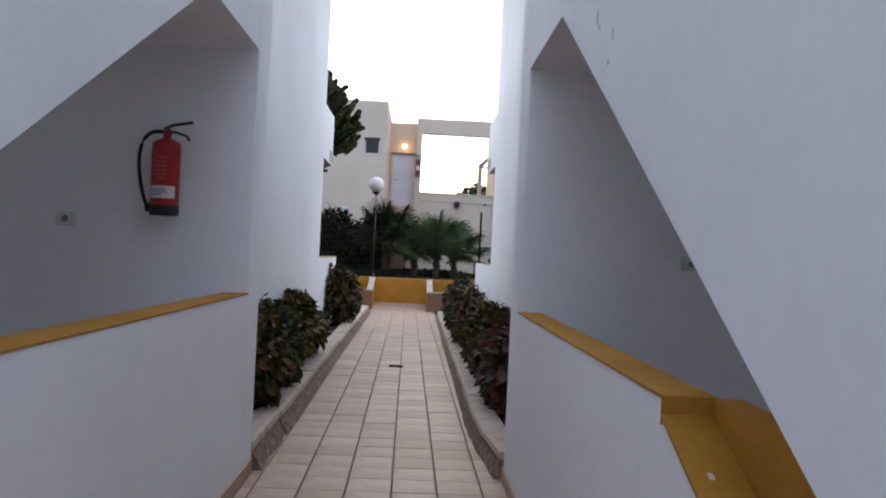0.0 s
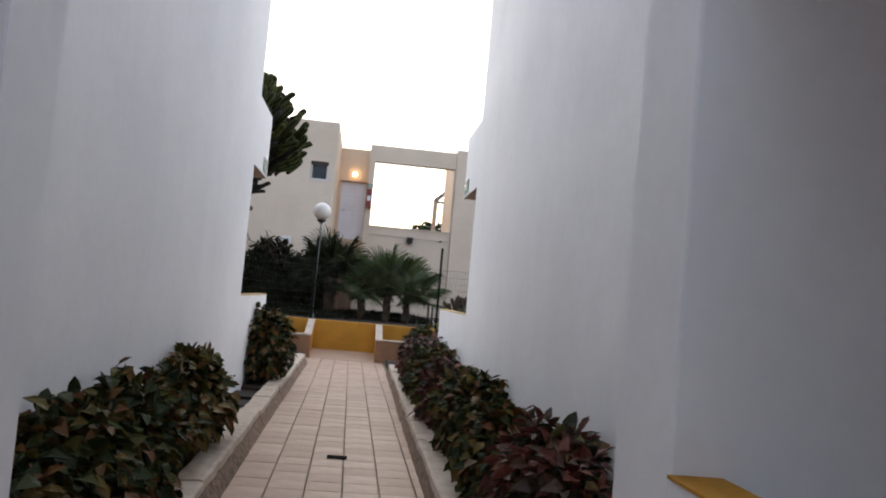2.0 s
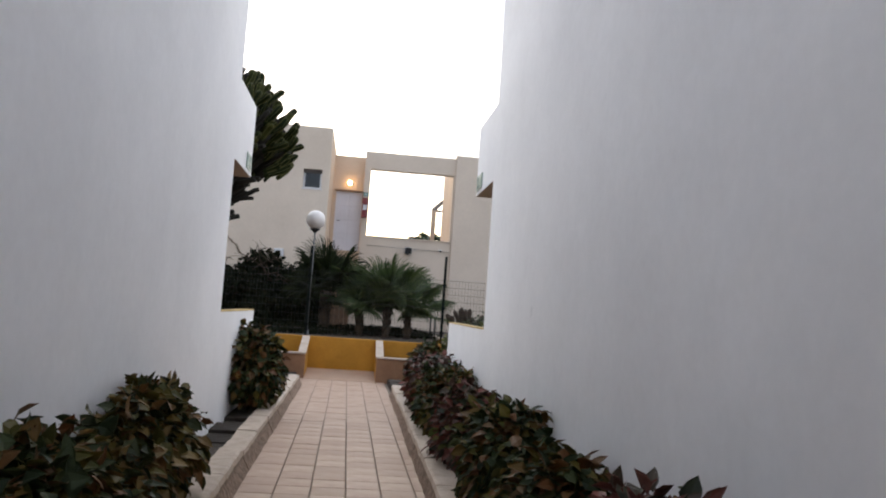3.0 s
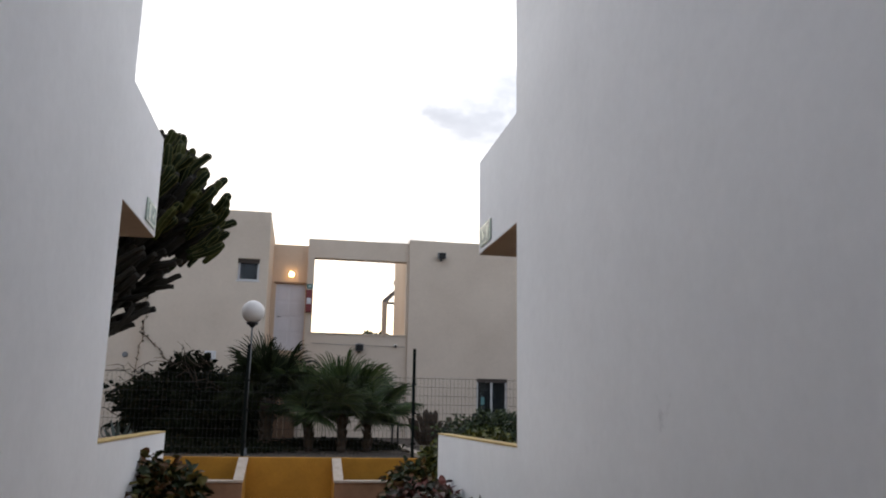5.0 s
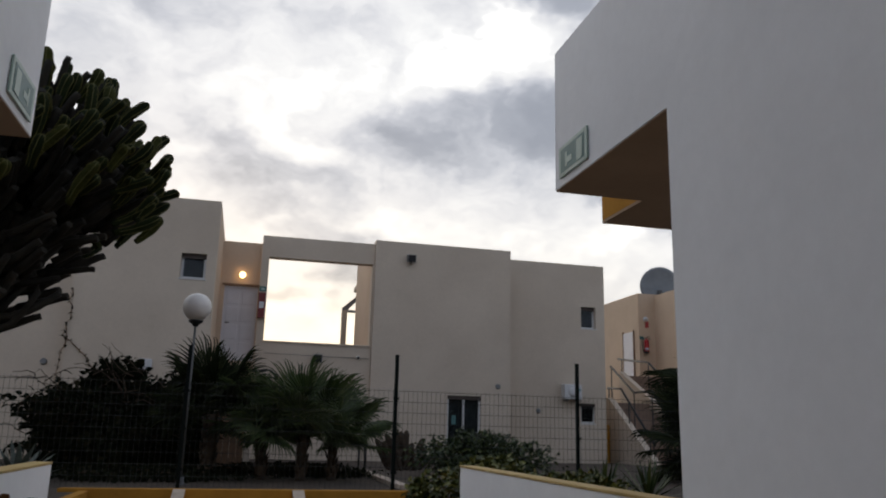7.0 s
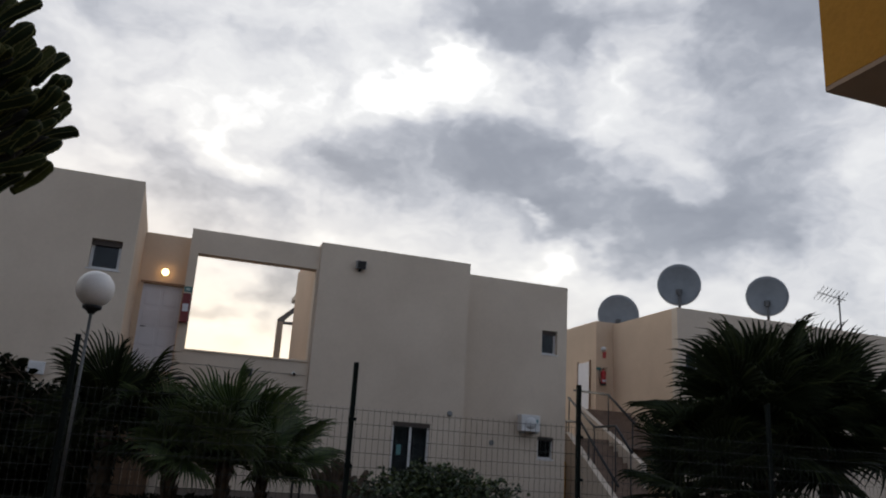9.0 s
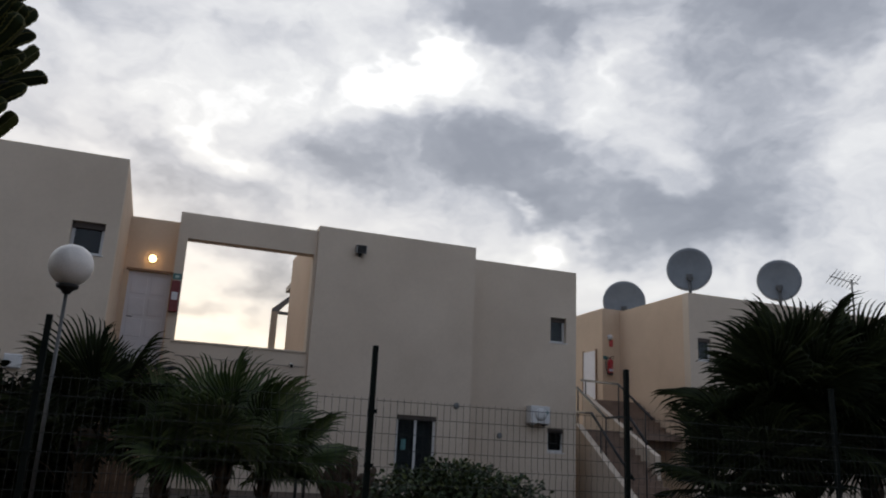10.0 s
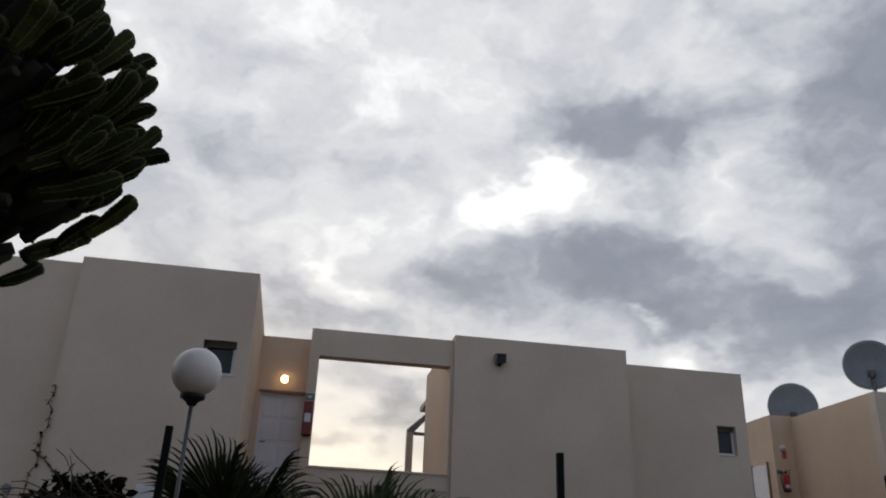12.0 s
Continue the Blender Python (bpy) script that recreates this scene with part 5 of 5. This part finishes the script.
def rib_column(seed, length=1.0, r=0.062, ribs=5):
    """A fleshy club-shaped stem along +z: toothed ribs, round tip; material 1 on the rib crests."""
    bm = bmesh.new()
    rings, n = [], 22
    for i in range(n + 1):
        q = i / n
        fat = (0.62 + 0.38 * min(1, q * 1.5)) * math.sqrt(max(0.02, 1 - max(0, (q - 0.84) / 0.16) ** 2)) * (1 + 0.06 * math.sin(q * 13 + seed))
        ring = []
        for k in range(ribs * 2):
            a = math.pi * k / ribs + 0.3 * q
            rad = r * fat * ((1.16 if i % 2 else 0.98) if k % 2 == 0 else 0.66)
            ring.append(bm.verts.new((rad * math.cos(a) + 0.05 * math.sin(q * 2.5 + seed), rad * math.sin(a) + 0.03 * math.sin(q * 2 + 2 * seed), length * q)))
        rings.append(ring)
    for a, b in zip(rings, rings[1:]):
        for k in range(ribs * 2):
            bm.faces.new((a[k], a[(k + 1) % (ribs * 2)], b[(k + 1) % (ribs * 2)], b[k])).smooth = True
    bm.faces.new(rings[-1]), bm.faces.new(rings[0][::-1])
    for k in range(0, ribs * 2, 2):
        prev = None
        for i, ring in enumerate(rings[3:]):
            c = ring[k].co
            axis = sum((v.co for v in ring), Vector()) / len(ring)
            out = (c - axis).normalized()
            side = Vector((-out.y, out.x, 0))
            tri = [bm.verts.new(c + out * (0.009 if i % 2 else 0.003)), bm.verts.new(c + side * 0.005 - out * 0.004), bm.verts.new(c - side * 0.005 - out * 0.004)]
            if prev:
                for j in range(3):
                    bm.faces.new((prev[j], prev[(j + 1) % 3], tri[(j + 1) % 3], tri[j])).material_index = 1
            prev = tri
    bmesh.ops.recalc_face_normals(bm, faces=bm.faces[:])
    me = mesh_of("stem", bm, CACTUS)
    me.materials.append(CACTUS_RIB)
    return me


def euphorbia_tree():
    """Candelabra tree: a short trunk, curved limbs, and a dome of upright ribbed stems."""
    rng = random.Random(51)
    t = thing("euphorbia_tree", "large candelabra euphorbia tree with crowded ribbed green stems", "tree")
    root = Vector((-4.25, 21.1, 0.66))
    fork = Vector((-4.05, 21.1, 1.95))
    part("trunk", tube(bmesh.new(), [root, root + Vector((0.02, 0, 0.6)), fork], 0.24, 14, 0.19), LIMB, t, "grey-brown woody trunk")
    stems = [rib_column(i, 1.0) for i in range(5)]
    heart = Vector((-3.60, 21.5, 4.45))
    R = Vector((2.24, 1.9, 1.60))
    limbs = []
    for i in range(26):
        a = i * 2.39996
        el = math.asin(-0.14 + 1.08 * (i + 0.5) / 26)
        d = Vector((math.cos(a) * math.cos(el), math.sin(a) * math.cos(el), math.sin(el)))
        tip = heart + Vector((d.x * R.x, d.y * R.y, d.z * R.z)) * 0.66
        knee = fork.lerp(tip, 0.55) + Vector((d.x * 0.15, d.y * 0.15, -0.08 * math.cos(el)))
        pts = []
        for q in (0, 0.2, 0.4, 0.6, 0.8, 1.0):
            pts.append(fork.lerp(knee, q).lerp(knee.lerp(tip, q), q))
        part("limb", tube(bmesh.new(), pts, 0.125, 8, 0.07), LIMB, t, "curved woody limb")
        limbs.append((pts[3], tip, d))
    def place(i, n, inner):
        a = i * 2.39996 + rng.uniform(-0.2, 0.2)
        sz = -0.24 + 1.23 * (i + 0.5) / n
        el = math.asin(max(-0.99, min(0.995, sz)))
        d = Vector((math.cos(a) * math.cos(el), math.sin(a) * math.cos(el), math.sin(el)))
        rr = rng.uniform(0.50, 0.90) if inner else rng.uniform(0.90, 1.08)
        tip = heart + Vector((d.x * R.x, d.y * R.y, d.z * R.z)) * rr
        way = (d * 0.85 + Vector((0, 0, 0.80)) + rand_dir(rng) * 0.26).normalized()
        size = rng.uniform(0.34, 0.60)
        return Matrix.Translation(tip - way * size) @ way.to_track_quat("Z", "Y").to_matrix().to_4x4() @ Matrix.Rotation(rng.uniform(0, 6), 4, "Z") @ Matrix.Diagonal((1, 1, size, 1))

    for i in range(296):
        f = new("stem", stems[i % 5])
        f.parent = t
        f.matrix_basis = place(i, 296, False)
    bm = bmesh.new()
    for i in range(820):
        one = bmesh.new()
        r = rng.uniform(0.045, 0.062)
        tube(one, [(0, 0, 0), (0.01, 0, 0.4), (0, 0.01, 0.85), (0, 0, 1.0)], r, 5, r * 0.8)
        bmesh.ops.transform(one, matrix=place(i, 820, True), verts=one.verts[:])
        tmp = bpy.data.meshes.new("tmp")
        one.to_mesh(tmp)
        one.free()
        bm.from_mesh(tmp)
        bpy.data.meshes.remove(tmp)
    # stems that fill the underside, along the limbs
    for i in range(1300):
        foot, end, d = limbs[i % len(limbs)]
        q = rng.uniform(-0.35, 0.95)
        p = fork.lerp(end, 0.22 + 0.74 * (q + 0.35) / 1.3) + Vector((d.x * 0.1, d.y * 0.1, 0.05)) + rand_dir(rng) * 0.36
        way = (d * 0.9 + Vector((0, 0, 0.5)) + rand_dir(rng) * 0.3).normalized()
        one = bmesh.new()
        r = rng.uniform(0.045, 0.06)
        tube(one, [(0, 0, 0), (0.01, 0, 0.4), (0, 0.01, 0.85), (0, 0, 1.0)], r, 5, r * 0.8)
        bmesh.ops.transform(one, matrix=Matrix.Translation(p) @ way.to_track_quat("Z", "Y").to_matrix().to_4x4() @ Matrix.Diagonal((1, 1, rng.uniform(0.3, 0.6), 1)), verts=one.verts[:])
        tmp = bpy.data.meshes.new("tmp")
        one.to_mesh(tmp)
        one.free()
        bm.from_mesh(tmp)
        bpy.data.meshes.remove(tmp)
    # underside shade is put into these stems' dark colour
    part("inner_stem", bm, LIMB, t, "crowded inner stems, coloured dark for the crown's shade", kind="stuff")
    # one low limb that dips and turns up
    low = [(-3.8, 21.0, 2.70), (-3.32, 20.9, 2.67), (-3.05, 20.9, 2.62), (-2.86, 20.9, 2.64), (-2.70, 20.9, 2.71), (-2.58, 20.9, 2.78), (-2.38, 20.9, 2.94)]
    part("limb", tube(bmesh.new(), low, 0.055, 8, 0.042), LIMB, t, "drooping limb")
    part("limb", tube(bmesh.new(), [(-3.2, 20.9, 2.66), (-3.08, 20.9, 2.57), (-2.94, 20.88, 2.50), (-2.84, 20.88, 2.55), (-2.74, 20.87, 2.68), (-2.66, 20.87, 2.82), (-2.6, 20.87, 2.95)], 0.045, 8, 0.038), LIMB, t, "drooping limb")
    base_at_keep(t, root)


def base_at_keep(ob, p):
    ob.location = p
    for c in ob.children:
        c.matrix_parent_inverse = Matrix.Translation(-Vector(p))


euphorbia_tree()


def cactus_clump(x, y, z, seed):
    rng = random.Random(seed)
    t = thing("cactus_clump", "dry brownish cactus clump beside the facade", "cactus")
    me = rib_column(9, 1.0, 0.06)
    me.materials.clear()
    me.materials.append(BARK), me.materials.append(BARK)
    for i in range(26):
        way = (Vector((rng.uniform(-1.1, 1.1), rng.uniform(-0.6, 0.6), 1.0))).normalized()
        f = new("arm", me)
        f.parent = t
        n = rng.uniform(0.5, 0.95)
        f.matrix_basis = Matrix.Translation((rng.uniform(-0.35, 0.35), rng.uniform(-0.25, 0.25), -0.05)) @ way.to_track_quat("Z", "Y").to_matrix().to_4x4() @ Matrix.Diagonal((1, 1, n, 1))
    t.location = (x, y, z)


cactus_clump(3.22, 28.5, 0.70, 61)

# climbing stems on the facade and the dark hanging frond stalks
vine = thing("climbing_vine", "bare creeper stems climbing the cream wall", "vine")
rng = random.Random(71)
for k, (x0, z0, x1, z1) in enumerate(((-4.2, 4.5, -4.25, 3.4), (-4.25, 3.4, -3.4, 2.6), (-4.22, 3.7, -4.3, 2.4), (-3.4, 2.6, -3.0, 2.9))):
    pts = [(x0 + (x1 - x0) * q / 8 + rng.uniform(-0.05, 0.05), YA - 0.03, z0 + (z1 - z0) * q / 8) for q in range(9)]
    part("stem", tube(bmesh.new(), pts, 0.012, 5, 0.007), WOOD, vine)
    places = [(Vector(p) + Vector((0, -0.02, 0)), rand_dir(rng), Vector((0, 0, 1)), 0.07) for p in pts for _ in range(3)]
    f = new("leaves", leaf_mesh("leaves", places, DARKLEAF))
    f.parent = vine
base_at(vine, -4.2, YA, 2.4)
shrub("far_tree", "distant dark tree top beyond the terrace", "tree", (6.2, 80, 7.2), (2.2, 1.5, 1.2), 900, HEDGE, 0.5, 81, trunk=5.4)


# ---- kerbs, tiles: the many pieces last ----
def build_kerb(s, label):
    k = tagged(new("kerb"), label, "kerb", kind="structure")
    y = 6.72
    rng = random.Random(90 + s)
    while y < (19.6 if s < 0 else 18.7):
        n = min(0.98, (19.6 if s < 0 else 18.7) - y)
        lean = rng.uniform(-0.006, 0.006)
        d = rng.uniform(-0.007, 0.007)

        def line(yy):
            return lean + (-0.77 - 0.007 * (yy - 6.7) if s < 0 else 0.665 + 0.10 * max(0.0, 1 - (yy - 6.7) / 1.8) ** 2)

        for name, mat, outline, label in (("kerb_top", KERB, [(0, 0.125), (s * 0.008, 0.166 + d), (s * 0.03, 0.174 + d), (s * 0.19, 0.172 + d), (s * 0.19, 0.125)], ""),
                                          ("kerb_face", PEBBLE, [(-s * (0.055 if s < 0 else 0.03), -0.04), (-s * (0.055 if s < 0 else 0.03), 0.0), (s * 0.014, 0.124), (s * 0.19, 0.124), (s * 0.19, -0.04)], "rough pebbled kerb face")):
            gap = 0.004 if name == "kerb_top" else 0.0
            bm = prism(bmesh.new(), outline, "y", y + gap, y + n - gap)
            bmesh.ops.subdivide_edges(bm, edges=[e for e in bm.edges if abs(e.verts[0].co.y - e.verts[1].co.y) > 0.5 * n], cuts=7)
            for v in bm.verts:
                v.co.x += line(v.co.y)
                v.co += Vector((noise.noise(v.co * 5.0), 0, 0.5 * noise.noise(v.co * 7.0))) * 0.014
            part(name, bm, mat, k, label)
        y += n


build_kerb(-1, "raised stone kerb with a rough pebbled face beside the path")
build_kerb(1, "raised stone kerb with a rough pebbled face beside the path")

TW, TL, GAP = 0.266, 0.262, 0.005


def tile_mesh(w):
    bm = boxed(-w / 2 + GAP, -TL / 2 + GAP / 2, -0.012, w / 2 - GAP, TL / 2 - GAP / 2, 0.0)
    top = [e for e in bm.edges if all(v.co.z > -0.001 for v in e.verts)]
    bmesh.ops.bevel(bm, geom=top, offset=0.003, segments=1, affect="EDGES")
    return mesh_of("tile", bm, TILE)


JOINTS = [-0.775, -0.704, -0.438, -0.172, 0.094, 0.360, 0.626, 0.787]
COLUMNS = [(a, b, tile_mesh(b - a)) for a, b in zip(JOINTS, JOINTS[1:])]
rng = random.Random(7)
rest = bmesh.new()
row = 0
while True:
    y = 1.0 + TL * row
    if y > 21.9:
        break
    for a, b, me in COLUMNS:
        dz = rng.uniform(-0.0016, 0.0016)
        x = (a + b) / 2
        if 4.6 < y < 15.5:
            t = new("tile", me)
            t.parent = path
            t.location = (skew(x, y), y, dz)
            t.rotation_euler = (rng.uniform(-0.004, 0.004), rng.uniform(-0.004, 0.004), 0.011)
        else:
            h, g = (b - a) / 2 - GAP, TL / 2 - GAP / 2
            box(rest, skew(x, y) - h, y - g, -0.012, skew(x, y) + h, y + g, dz)
    row += 1
part("tile_field", rest, TILE_FAR, path, "terracotta tiles", kind="stuff")
